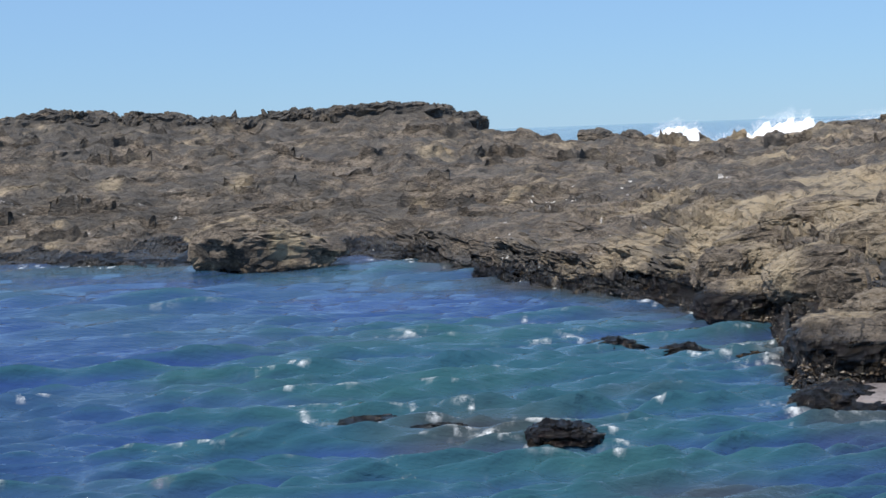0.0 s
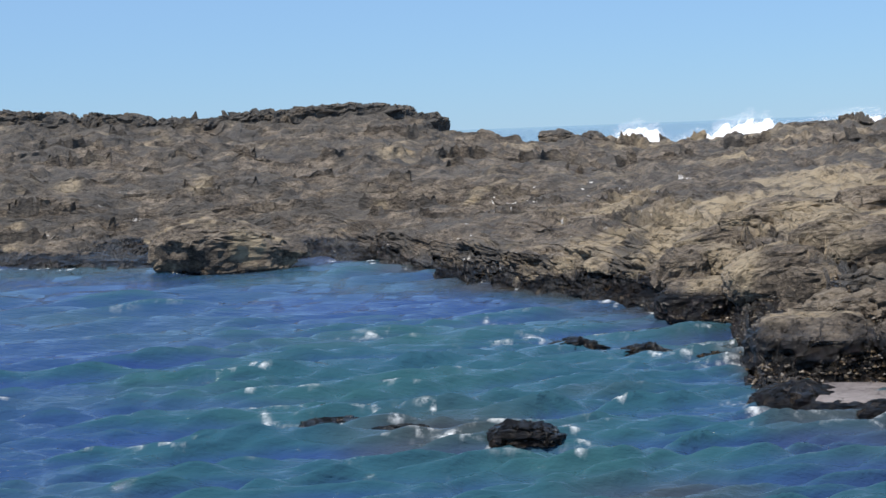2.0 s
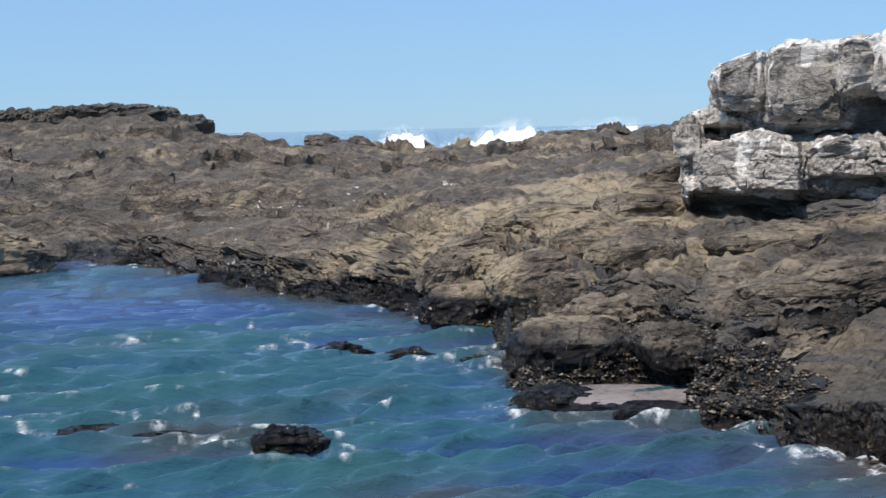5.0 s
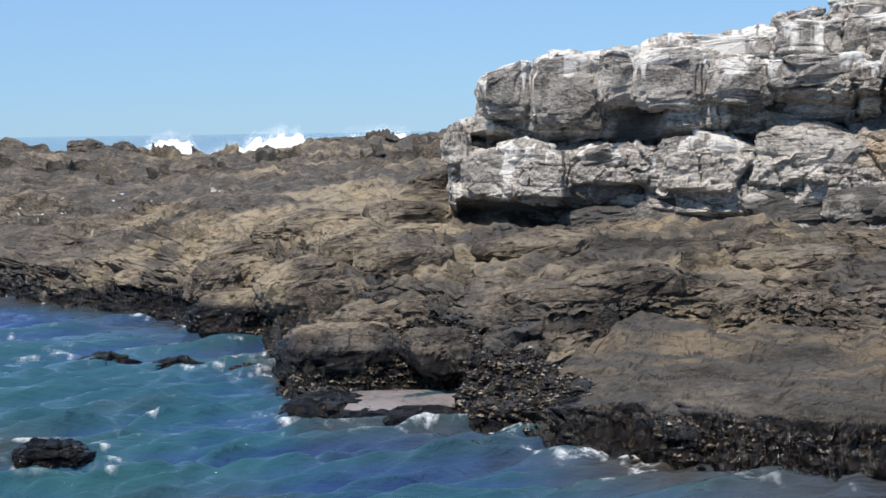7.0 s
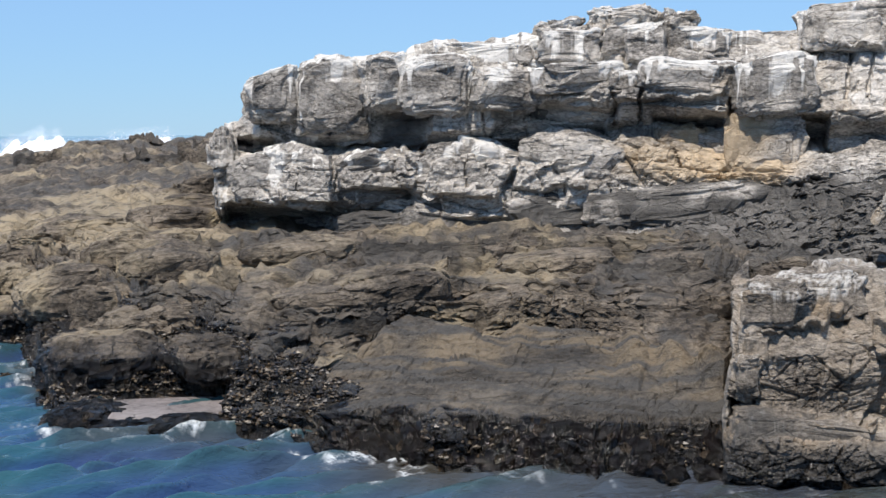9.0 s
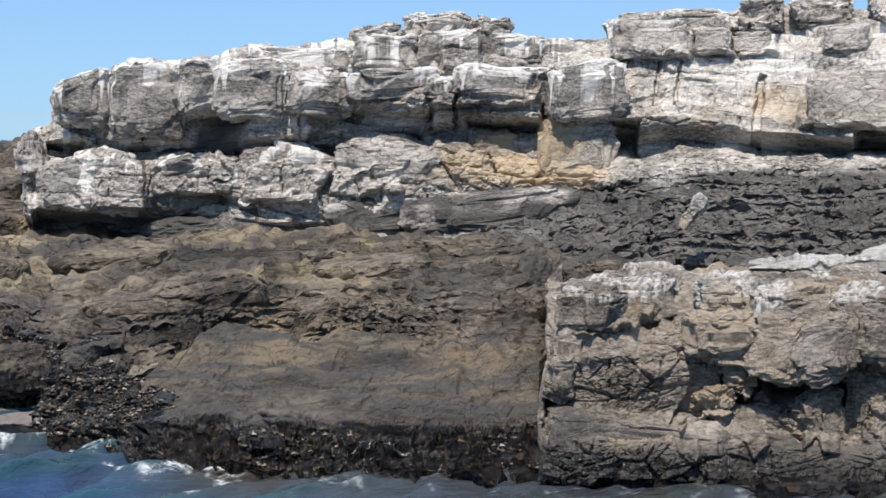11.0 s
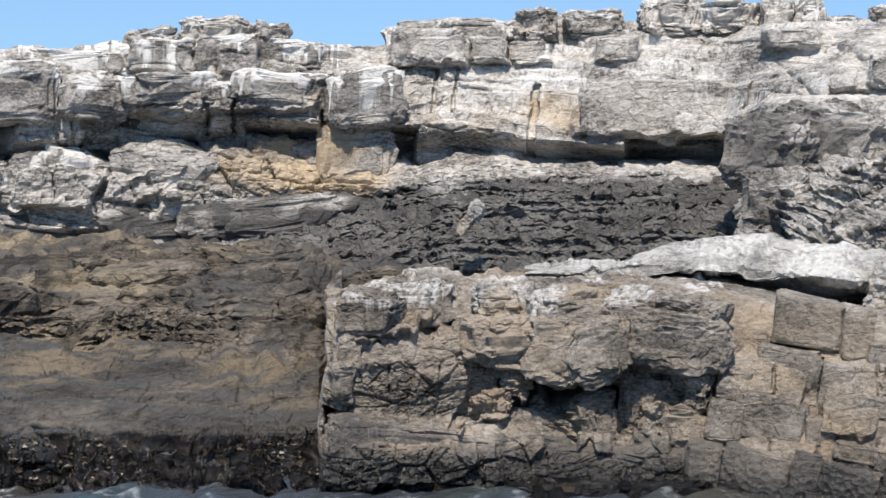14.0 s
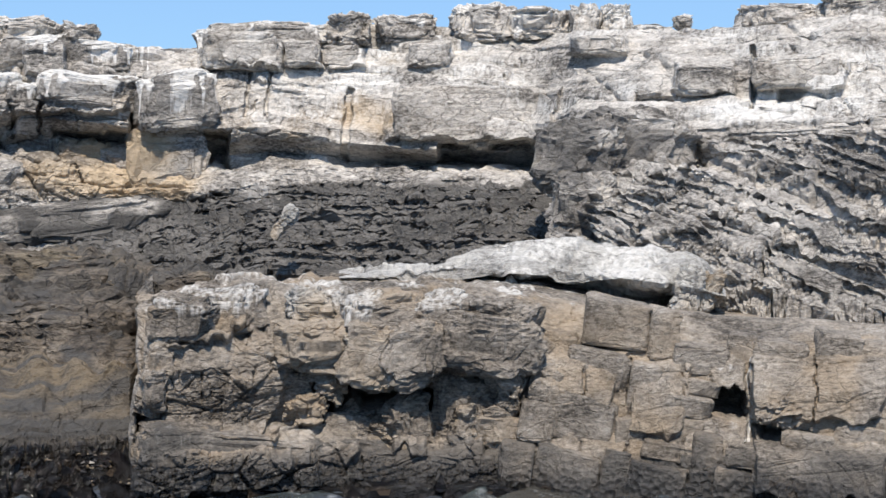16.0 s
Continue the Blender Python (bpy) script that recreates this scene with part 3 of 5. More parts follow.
NEAR_EDGE = [(38.76, 19.4, 1.92), (39.8, 19.2, 2.08), (41.04, 19.2, 2.2), (42.93, 19.2, 2.27), (45.05, 19.2, 2.21), (47.17, 19.2, 2.19), (49.31, 19.2,
    2.2), (51.45, 19.2, 2.18), (53.16, 19.2, 2.14), (54.65, 19.3, 2.08), (57.83, 19.4, 2.0), (61.98, 19.4, 1.93), (66.38, 19.4, 1.89), (72, 19.4,
    1.89)]
NEAR_TOP = [(38.76, 21.0, 1.94), (39.8, 21, 2.06), (41.05, 21, 2.15), (42.93, 21.2, 2.22), (45.05, 21.2, 2.24), (47.17, 21.2, 2.25), (49.31, 21.2,
    2.27), (51.44, 21.4, 2.28), (53.15, 21.5, 2.27), (54.64, 21.6, 2.15), (57.82, 21.8, 1.87), (61.98, 22, 1.69), (66.37, 22, 1.63), (72, 22, 1.63)]
CLIFF_BLOCKS = [(20.68, 22.25, 4.46, 5.42, 0.18, 0), (25.2, 26.51, 4.53, 5.37, 0.3, 0.15), (26.55, 28.16, 4.52, 5.24, 0.25, 0.15), (28.29, 31.19,
    4.62, 5.31, 0.22, 0.1), (31.34, 34.28, 4.58, 5.33, 0.25, 0.1), (34.49, 36.27, 5.41, 6.02, 0.45, 0), (20.06, 23.68, 2.57, 3.62, 0.42, 0), (23.73,
    26.91, 2.82, 3.61, 0.3, 0.2), (27.12, 30.38, 2.66, 3.76, 0.35, 0.3), (30.48, 33.45, 2.84, 3.81, 0.25, 0.2), (34.38, 38.42, 4.63, 5.24, 0.35, 0.1)]
CLIFF_BLOCKS_RIGHT = [(38.83, 41.46, 4.5, 5.53, 0.3, 0.2), (40.99, 43.8, 5.56, 6.34, 0.5, 0), (41.59, 43.99, 5.62, 6.19, 0.4, 0), (44.05, 45.41, 5.63,
    6.17, 0.4, 0), (48.0, 54.25, 4.14, 5.21, 0.35, 0.1), (54.63, 56.87, 5.78, 6.17, 0.35, 0), (45.5, 46.93, 5.64, 6.1, 0.3, 0), (48.62, 50.31, 5.65,
    6.18, 0.3, 0), (58.52, 60.78, 4.95, 5.47, 0.25, 0), (61.39, 64.8, 5.07, 5.61, 0.3, 0)]
CLIFF_NICHES = [(19.81, 21.55, 3.67, 3.94, 0.8, 0), (25.08, 27.31, 3.73, 4.46, 0.5, 0.2), (29.64, 34.18, 3.87, 4.55, 0.45, 0.1), (35.54, 38.43, 3.8,
    4.35, 0.6, 0), (40.71, 42.08, 3.66, 4.33, 1.0, 0.2), (19.66, 24.73, 2.06, 2.54, 0.8, 0), (23.88, 26.75, 2.15, 2.88, 0.5, 0.1), (25.15, 32.39,
    1.87, 2.08, 0.5, 0), (40.91, 41.61, 5.56, 5.78, 0.5, 0), (49.81, 54.27, 3.59, 4.12, 1.1, 0), (38.49, 39.31, 4.21, 4.59, 0.5, 0.1), (35.57, 38.08,
    3.82, 4.25, 0.45, 0), (57.08, 58.74, 4.77, 4.96, 0.3, 0), (62.22, 63.23, 4.8, 5.07, 0.4, 0.2)]
CLIFF_CRACKS = [(22.22, 22.33, 4.37, 5.14, 0.4, 0.0), (26.38, 26.64, 4.47, 5.45, 0.6, 0.35), (26.83, 27.12, 2.65, 3.68, 0.6, 0.45), (31.13, 31.34,
    4.33, 5.35, 0.6, 0.3), (34.24, 34.41, 4.2, 5.14, 0.5, 0.15), (35.12, 35.28, 4.03, 5.3, 0.5, 0.2), (38.47, 38.75, 3.91, 5.49, 0.8, 0.35), (39.08,
    39.24, 4.01, 5.48, 0.5, 0.35), (42.56, 42.69, 4.61, 5.55, 0.3, 0.35), (43.36, 43.48, 4.67, 5.51, 0.3, 0.35), (46.22, 46.52, 3.69, 5.23, 0.4, 0.4),
    (61.39, 61.55, 4.71, 5.91, 0.5, 0.1), (59.29, 59.45, 2.06, 2.92, 0.4, 0.1)]
NEAR_BLOCKS = [(39.13, 42.72, 1.62, 2.24, 0.22, 0), (46.33, 53.07, 1.35, 2.08, 0.26, 0.1), (48.05, 49.6, 0.38, 0.92, 0.3, 0), (50.2, 51.92, 0.46,
    1.01, 0.22, 0.2), (41.77, 43.99, 0.6, 1.32, 0.15, 0.1), (53.41, 56.6, 0.89, 1.58, 0.15, 0.3), (57.14, 59.24, 0.65, 1.47, 0.14, 0.2), (61.62,
    66.43, 0.89, 1.8, 0.18, 0), (61.69, 66.51, 0.05, 0.59, 0.18, 0), (38.52, 45.27, -0.01, 0.5, 0.25, 0)]
NEAR_NICHES = [(43.99, 46.55, 0.7, 1.32, 0.55, 0.5), (46.44, 49.77, 0.76, 1.23, 0.7, -0.4), (44.94, 46.12, 1.42, 1.69, 0.3, 0.3), (51.26, 53.29, 1.29,
    1.64, 0.45, -0.6), (59.4, 61.47, 0.83, 1.17, 0.7, 0), (61.97, 63.91, 0.56, 0.78, 0.45, -0.3), (38.63, 39.61, 0.55, 0.8, 0.6, 0), (52.68, 53.33,
    0.12, 0.71, 0.45, 0.1), (42.19, 43.35, 1.7, 1.9, 0.3, 0), (49.56, 50.42, 0.49, 0.77, 0.4, 0), (37.76, 38.37, 2.93, 3.06, 0.0, 0)]
NEAR_CRACKS = [(61.41, 61.7, -0.13, 1.5, 0.35, 0.0), (53.19, 53.36, 0.88, 1.71, 0.35, 0.2), (57.0, 57.13, 0.36, 1.46, 0.2, 0.2), (55.34, 55.47, 0.41,
    1.45, 0.2, 0.3), (59.14, 59.25, 0.38, 1.68, 0.2, 0.1), (48.04, 48.19, 1.14, 1.76, 0.3, 0.3), (49.76, 49.88, 1.15, 1.84, 0.25, 0.3), (51.47, 51.6,
    1.29, 1.77, 0.25, 0.3), (63.87, 63.97, 0.86, 1.8, 0.2, 0)]
WEDGED_BLOCKS = [(48.83, 18.4, 0.42, 0.48, 0.7, 0.55), (51.09, 18.4, 0.48, 0.42, 0.6, 0.49), (47.2, 18.45, 0.42, 0.54, 0.7, 0.31), (44.89, 18.4, 0.73,
    0.5, 0.6, 0.32), (45.84, 18.4, 1.0, 0.34, 0.5, 0.29), (52.53, 18.4, 0.88, 0.36, 0.6, 0.41), (62.83, 18.25, 0.86, 0.5, 0.5, 0.3)]
SEA_ROCKS = [(4.27, 19.52, 0.0, 1.0, 0.9, 0.32), (6.45, 27.8, 0.0, 1.17, 0.9, 0.21), (8.98, 26.92, 0.0, 1.23, 0.8, 0.19), (-4.03, 21.96, 0.0, 1.16,
    1.0, 0.24), (-0.45, 20.94, 0.0, 1.14, 1.0, 0.11), (11.41, 26.48, 0.0, 1.06, 1.2, 0.2), (-3.04, 21.26, 0.0, 1.23, 1.0, 0.15)]
SHORE_BOULDERS = [(11.14, 30.93, 0.0, 1.79, 1.6, 0.8), (10.7, 32.4, 0.6, 1.23, 1.8, 0.7), (13.36, 32.6, 0.28, 1.82, 2.0, 1.04), (15.1, 24.12, 0.0,
    2.01, 2.2, 0.92), (18.9, 23.0, 0.45, 1.16, 1.6, 0.52), (18.58, 22.9, 0.51, 0.5, 1.0, 0.34), (13.7, 30.4, 0.48, 1.21, 1.8, 0.92), (11.58, 32.4,
    0.79, 1.17, 1.8, 0.57), (15.78, 27.4, 0.62, 1.23, 1.8, 0.75), (18.65, 25.5, 0.67, 1.42, 1.8, 0.6), (16.34, 30.0, 1.33, 1.46, 2.0, 0.7), (22.81,
    29.6, 1.36, 2.12, 2.2, 0.52), (18.73, 31.3, 1.52, 1.02, 1.6, 0.51), (24.9, 25.75, 1.12, 0.93, 1.5, 0.42), (31.01, 28.0, 1.33, 1.51, 2.0, 0.76)]
CREST_BLOCKS = [(32.24, 32.4, 5.98, 1.01, 1.6, 0.39), (34.66, 32.6, 6.11, 1.49, 2, 0.6), (36.6, 32.4, 6.09, 0.7, 1.6, 0.48), (46.51, 32.5, 6.32, 0.94,
    1.8, 0.58), (48.62, 32.8, 6.37, 1.42, 2, 0.52), (51.42, 32.5, 6.48, 1.23, 1.8, 0.67), (53.63, 32.3, 6.49, 1.23, 1.8, 0.55), (55.26, 31.95, 6.34,
    0.58, 1.5, 0.74), (56.36, 31.95, 6.34, 0.59, 1.5, 0.73), (58.84, 31.2, 6.53, 0.39, 0.8, 0.22), (57.66, 31.1, 6.34, 0.68, 1.2, 0.19), (62.47, 30.7,
    6.41, 1.64, 2.4, 0.53), (65.35, 30.5, 6.48, 1.52, 2.4, 0.57)]
LOOSE_ROCKS = [(44.93, 18.65, 1.92, 0.57, 0.6, 0.32), (43.75, 25.85, 2.57, 0.51, 0.5, 0.52), (12.63, 34.0, 1.58, 0.93, 1.0, 0.34), (12.7, 38.0, 1.33,
    1.04, 1.2, 0.27), (23.75, 28.3, 1.61, 1.12, 1.6, 0.41)]
SKYLINE_ROCKS = [(5.83, 79.0, 3.44, 2.17, 2, 0.52), (7.22, 78.8, 3.37, 1.25, 1.6, 0.43), (8.92, 77.5, 3.29, 0.69, 1, 0.28), (14.6, 78.0, 3.51, 1.29,
    2, 0.36), (15.85, 78.25, 3.45, 2.0, 2.5, 0.47), (15.61, 76.5, 3.48, 3.07, 3, 0.44)]
BIRD_ROCK = [(-6.47, 47.3, 0.0, 4.98, 3.2, 1.32)]
SLAB_UNDER = [(46.11, 20.8, 2.19), (49.1, 20.7, 2.16), (52.09, 21.2, 2.04), (54.65, 22.3, 1.87), (56.77, 22.6, 1.77), (58.66, 22.3, 1.75), (60.64,
    21.0, 1.86)]
SLAB_LIP = [(46.11, 20.3, 2.26), (49.09, 20.3, 2.29), (51.87, 20.3, 2.34), (54.64, 20.3, 2.29), (56.76, 20.3, 2.28), (58.65, 20.3, 2.24), (60.63,
    20.3, 2.08)]
SLAB_TOP = [(46.11, 21.4, 2.19), (49.09, 21.4, 2.4), (51.86, 21.4, 2.67), (54.62, 21.4, 2.71), (57.79, 21.4, 2.63), (59.89, 21.4, 2.42), (60.63, 21.4,
    2.05)]
FOAM_SPOTS = [(3.46, 32.11, 1.0), (4.28, 28.41, 1.3), (-4.39, 22.27, 0.6), (13.44, 22.27, 0.9), (1.15, 19.72, 0.7), (13.63, 20.7, 0.9), (1.64, 19.25,
    0.5), (-1.3, 29.62, 0.9), (13.04, 28.58, 0.7), (9.76, 25.85, 1.0), (18.05, 20.31, 0.8), (23.77, 18.42, 0.7)]
FLAT_SLABS = [(17.7, 22.45, 0.0, 2.06, 1.5, 0.27)]
SURF = [(8.82, 122.5, 3.08, 4.01, 5, 1.53), (17.04, 123.0, 3.64, 8.7, 6, 1.68), (9.19, 128.0, 2.84, 11.62, 6, 1.46), (13.05, 128.0, 3.03, 6.51, 6,
    1.06), (12.78, 133.0, 3.49, 4.83, 6, 2.09), (15.6, 131.0, 3.68, 8.57, 6, 1.62)]
FOOT_LEDGES = [(26.01, 31.2, 1.7, 2.0, 1.4, 0.79), (29.14, 31.0, 1.87, 2.3, 1.4, 0.87), (32.97, 30.6, 2.17, 2.27, 1.4, 0.74), (36.68, 30.0, 2.37, 2.55, 1.4, 0.72)]
CORNER_BLOCKS = [(39.36, 18.1, 1.25, 0.32, 0.5, 0.42), (39.16, 18.0, 0.86, 0.3, 0.5, 0.49), (39.58, 17.8, 0.37, 0.68, 0.7, 0.32), (39.68, 18.2, 1.65, 0.43, 0.5, 0.44), (39.73, 17.75, -0.11, 0.72, 0.7, 0.49)]
PALE_PLATES = [(18.77, 36, 2.68, 0.92, 1.2, 0.32), (17.51, 34, 1.94, 2.39, 1.8, 0.48), (14.13, 35, 1.73, 2.27, 1.8, 0.44), (17.78, 31.5, 1.48, 2.08, 1.8, 0.56), (22.83, 29.5, 1.38, 2.14, 1.6, 0.55), (16.09, 31, 1.31, 1.58, 1.6, 0.71), (12.15, 34, 1.1, 2.18, 2.0, 0.62), (18.44, 35, 2.3, 1.54, 1.4, 0.32)]
DARK_BLOCKS = [(55.02, 25.2, 3.41, 1.17, 1.4, 1.01), (55.14, 24.6, 2.68, 0.89, 1.2, 0.94), (57.12, 25.6, 3.61, 1.56, 1.6, 1.03), (54.72, 23.9, 2.47, 0.63, 1.0, 0.32)]
SLAB_CHUNKS = [(58.96, 20.5, 1.86, 0.44, 0.5, 0.64), (59.79, 20.6, 1.88, 0.35, 0.5, 0.56)]
SHELF_CHUNKS = [(31.21, 28, 1.07, 1.4, 1.4, 1.13), (22.9, 28.5, 1.28, 2.06, 1.8, 0.72), (35.68, 27.5, 1.59, 2.4, 1.6, 0.51), (30.82, 24.5, 0.68, 1.19, 1.2, 0.57), (34.25, 24, 0.75, 1.79, 1.4, 0.51), (37.63, 22.5, 0.62, 0.89, 1.2, 0.71), (38.39, 25, 1.02, 0.74, 1.2, 1.12), (22.71, 24, 0.63, 2.22, 1.8, 0.57), (25.34, 26.5, 0.86, 1.21, 1.4, 0.81), (28.32, 26.5, 0.99, 1.62, 1.4, 0.76), (40.8, 24.5, 1.45, 1.61, 1.6, 0.63)]
TIER_TOP = [(21.52, 32.6, 4.31, 1.06, 1.4, 1.1), (23.63, 32.2, 4.03, 1.52, 1.4, 1.48), (25.8, 31.7, 4.49, 1.03, 1.3, 1.08), (27.64, 31.4, 4.37, 1.32, 1.3, 1.15),
    (30.02, 31.2, 4.5, 1.38, 1.3, 0.78), (32.83, 30.9, 4.81, 1.77, 1.4, 0.57), (34.78, 30.8, 4.78, 0.57, 1.2, 0.45), (36.92, 30.6, 4.75, 1.83, 1.5, 0.67),
    (40.08, 30.5, 4.36, 1.39, 1.4, 1.08), (29.6, 32.0, 5.32, 1.88, 1.4, 0.54), (32.41, 31.9, 5.42, 1.35, 1.4, 0.68), (34.86, 31.8, 5.48, 1.49, 1.5, 0.72),
    (37.46, 32.0, 5.5, 1.23, 1.5, 0.61)]
TIER_LOW = [(21.85, 32.0, 2.47, 2.06, 1.6, 1.22), (25.31, 31.9, 2.69, 1.86, 1.6, 0.96), (28.81, 31.5, 2.6, 2.18, 1.6, 1.23), (32.55, 31.2, 3.01, 2.27, 1.6, 1.04),
    (19.7, 33.0, 2.94, 0.47, 1.0, 1.26), (35.21, 31.4, 3.4, 0.93, 1.0, 0.87)]
TIER_MID = [(26.49, 32.2, 3.67, 1.68, 1.2, 0.85), (29.46, 32.1, 3.74, 1.75, 1.2, 0.85), (32.66, 31.9, 3.85, 1.89, 1.2, 0.87), (35.47, 31.7, 3.92, 1.23, 1.2, 0.93),
    (37.52, 31.6, 4.04, 1.16, 1.2, 0.78), (36.48, 31.0, 2.61, 1.03, 1.0, 1.43), (37.95, 31.0, 2.84, 0.8, 1.0, 1.14), (39.68, 30.6, 2.96, 1.4, 1.0, 1.4)]
CREST_ROW = [(42.47, 32.6, 5.68, 1.75, 1.4, 0.88), (44.8, 32.6, 5.77, 0.92, 1.4, 0.7), (46.77, 32.6, 5.93, 1.33, 1.4, 0.67), (49.32, 32.3, 5.74, 1.19, 1.4, 0.59),
    (51.1, 32.3, 5.85, 0.83, 1.4, 0.53), (52.56, 32.3, 5.79, 0.83, 1.4, 0.53), (54.21, 32.3, 5.79, 1.05, 1.4, 0.58), (44.26, 32.3, 6.08, 1.67, 1.4, 0.47)]
FACE_BLOCKS = [(40.46, 18.35, 1.62, 0.75, 0.8, 0.53), (41.95, 18.7, 1.7, 0.87, 0.8, 0.53), (40.91, 18.5, 1.05, 1.12, 0.7, 0.55), (40.21, 18.3, 0.6, 0.46, 0.6, 0.58),
    (41.4, 18.35, 0.61, 0.47, 0.6, 0.47), (43.3, 18.5, 0.41, 1.15, 0.7, 0.89), (42.18, 17.9, -0.01, 2.22, 1.0, 0.64), (48.86, 18.2, 0.33, 0.5, 0.5, 0.64),
    (50.66, 18.35, 0.4, 0.64, 0.6, 0.76), (52.4, 18.4, 0.83, 0.56, 0.6, 0.57), (46.86, 18.4, 0.3, 0.83, 0.6, 0.49), (46.66, 18.1, -0.05, 1.14, 0.7, 0.51),
    (49.95, 18.1, -0.03, 1.0, 0.7, 0.44), (52.24, 18.25, 0.31, 0.55, 0.6, 0.55)]
HANGING_BLOCKS = [(45.12, 18.35, 1.36, 0.83, 0.8, 0.55), (47.33, 18.3, 1.02, 0.7, 0.8, 0.88), (48.88, 18.25, 1.12, 0.8, 0.8, 0.82), (51.58, 18.3, 1.25, 1.1, 0.8, 0.73),
    (47.83, 18.5, 1.68, 0.9, 0.9, 0.51), (52.0, 18.45, 1.66, 0.87, 0.9, 0.5), (49.96, 18.6, 1.76, 0.62, 0.9, 0.42)]
SHELF_SLABS = [(13.91, 29.6, 0.87, 2.07, 2.2, 0.74, 0.14, 1.0), (10.55, 33.3, 0.59, 1.52, 2.0, 0.54, 0.1, 1.0), (16.68, 25.9, 0.74, 1.73, 1.6, 0.48,
    0.16, 0.2), (17.52, 28.0, 1.52, 1.79, 2.0, 0.49, 0.05, 0.5), (22.48, 28.2, 1.75, 2.33, 1.8, 0.33, 0.06, 0.4), (25.7, 24.7, 1.37, 1.96, 2.0, 0.48,
    0.1, 0.8), (23.45, 24.35, 1.3, 1.91, 1.5, 0.28, 0.08, 0.1), (32.04, 26.1, 1.67, 2.06, 1.8, 0.36, 0.1, 0.7), (30.27, 24.3, 1.21, 1.49, 1.6, 0.33,
    0.12, 0.3)]


# ---------------------------------------------------------------- the rock shelf and reef, one ground sheet
bear = np.concatenate([np.arange(-20.5, 8, 0.095), np.arange(8, 40, 0.074), np.arange(40, 71, 0.25)])
lines = [shifted(SHORE, -2.5, z=-1.6), SHORE, WET, LEDGE, GULLY, SHELF, UPPER, SKYLINE, shifted(SKYLINE, 5, z=1.0), shifted(SKYLINE, 12, z=-2)]
g = loft(lines, bear, (20, 40, 40, 10, 60, 60, 100, 5, 4), soft_u=9, raw=True)
far = rise(g[..., 0], 34, 60)
pos = np.stack([g[..., 0] * np.sin(np.radians(bear)), g[..., 0] * np.cos(np.radians(bear)), 0 * g[..., 0]], -1)
g[..., 1] += (0.10 + 0.10 * far) * fbm(pos * 0.3, 3, 3) * rise(g[..., 1], -0.5, 0.4) + far * rise(g[..., 1], 1.7, 2.6) * (0.2 * ridged(pos * 0.4, 2, 60) - 0.09)


def slab_at(p):
    slab = 0.85 * rise(bear, 22.5, 24.5) * (1 - rise(p[:, 0], 22.5, 23.5)) * rise(p[:, 1], 0.38, 0.55)
    x = np.stack([p[:, 0] * np.sin(np.radians(bear)), p[:, 0] * np.cos(np.radians(bear)), 0 * bear], -1)
    slab = np.maximum(slab, 0.6 * hump(bear, 13, 9) * hump(p[:, 0], 36, 8))
    return np.maximum(slab, np.clip(0.25 + 0.3 * rise(fbm(x * 0.4, 3, 88), 0.0, 0.5) + 0.6 * rise(p[:, 0], 36, 50), 0, 1))


marks = [6, 14, 21] + list(range(27, 60, 8)) + list(range(61, 100, 8)) + [101, 110] + list(range(114, 170, 6)) + list(range(171, 230, 6)) + list(range(232, 330, 7)) + [330, 335, 338]
g = ledged(g, bear, marks, riser=5, tread=2, plain=slab_at, ragged=0.15)
nrm = normals(g, 1)
rng = np.hypot(g[..., 0], g[..., 1])
brg = np.degrees(np.arctan2(g[..., 0], g[..., 1]))
far = rise(rng, 34, 60)
edge = rise(g[..., 2], -0.5, 0.4)
smooth_slab = rise(brg, 22.5, 24.5) * (1 - rise(rng, 22.5, 23.5)) * rise(g[..., 2], 0.42, 0.6)
strike = np.array(((0.78, 0.62, 0.10), (-0.62, 0.77, 0.16), (0.0, -0.16, 0.98)))
local = g @ strike.T
rel = (1 - 0.55 * smooth_slab) * (0.19 - 0.07 * far) * broken(local, 1.0, 400, (0.5, 0.8, 1.7), 4, 0.6, 0.10, 0.7) + 0.02 * ridged(g * 2.6, 3, 9)
rel += 0.2 * far * broken(local, 0.7, 405, (0.6, 1.0, 1.4), 2, 0.7, 0.15, 0.9) + 0.22 * far * rise(g[..., 2], 2.2, 3.2) * broken(local, 1.3, 406, (0.8, 1.0, 1.2), 2, 0.6, 0.15, 0.8)
rel += hump(rng, 42, 15) * hump(brg, 13, 10) * 0.09 * beds(g, (0.30, -0.28, 0.91), (0.9, 0.4, 0.1), 0.24, 3.2, 430, 0.7, 0.4, 0.6, 0.4, 0.12)
rel *= 0.4 + 0.6 * edge
g += nrm * eased(rel, nrm, 3)[..., None]
hollow = np.hypot((brg - 17.7) / 3.0, (rng - 21.95) / 0.95) < 1 + 0.15 * fbm(g * 1.5, 2, 97)
g[..., 2] = np.where(hollow, np.minimum(g[..., 2], 0.06), g[..., 2])
sp = value(g * np.array((2.2, 1.4, 2.2)), 5) * 0.5 + value(g * 7.0, 6) * 0.5
shore_band = hump(brg, 4, 9) * hump(rng, 46, 9)
guano = rise(sp, 0.55, 0.68) * rise(shore_band, 0.15, 0.7) * 0.9 + rise(fbm(g * np.array((1.0, 1.0, 3.0)), 4, 71), 0.65, 1.0) * hump(rng, 60, 5) * hump(brg, -13, 6) * 0.6
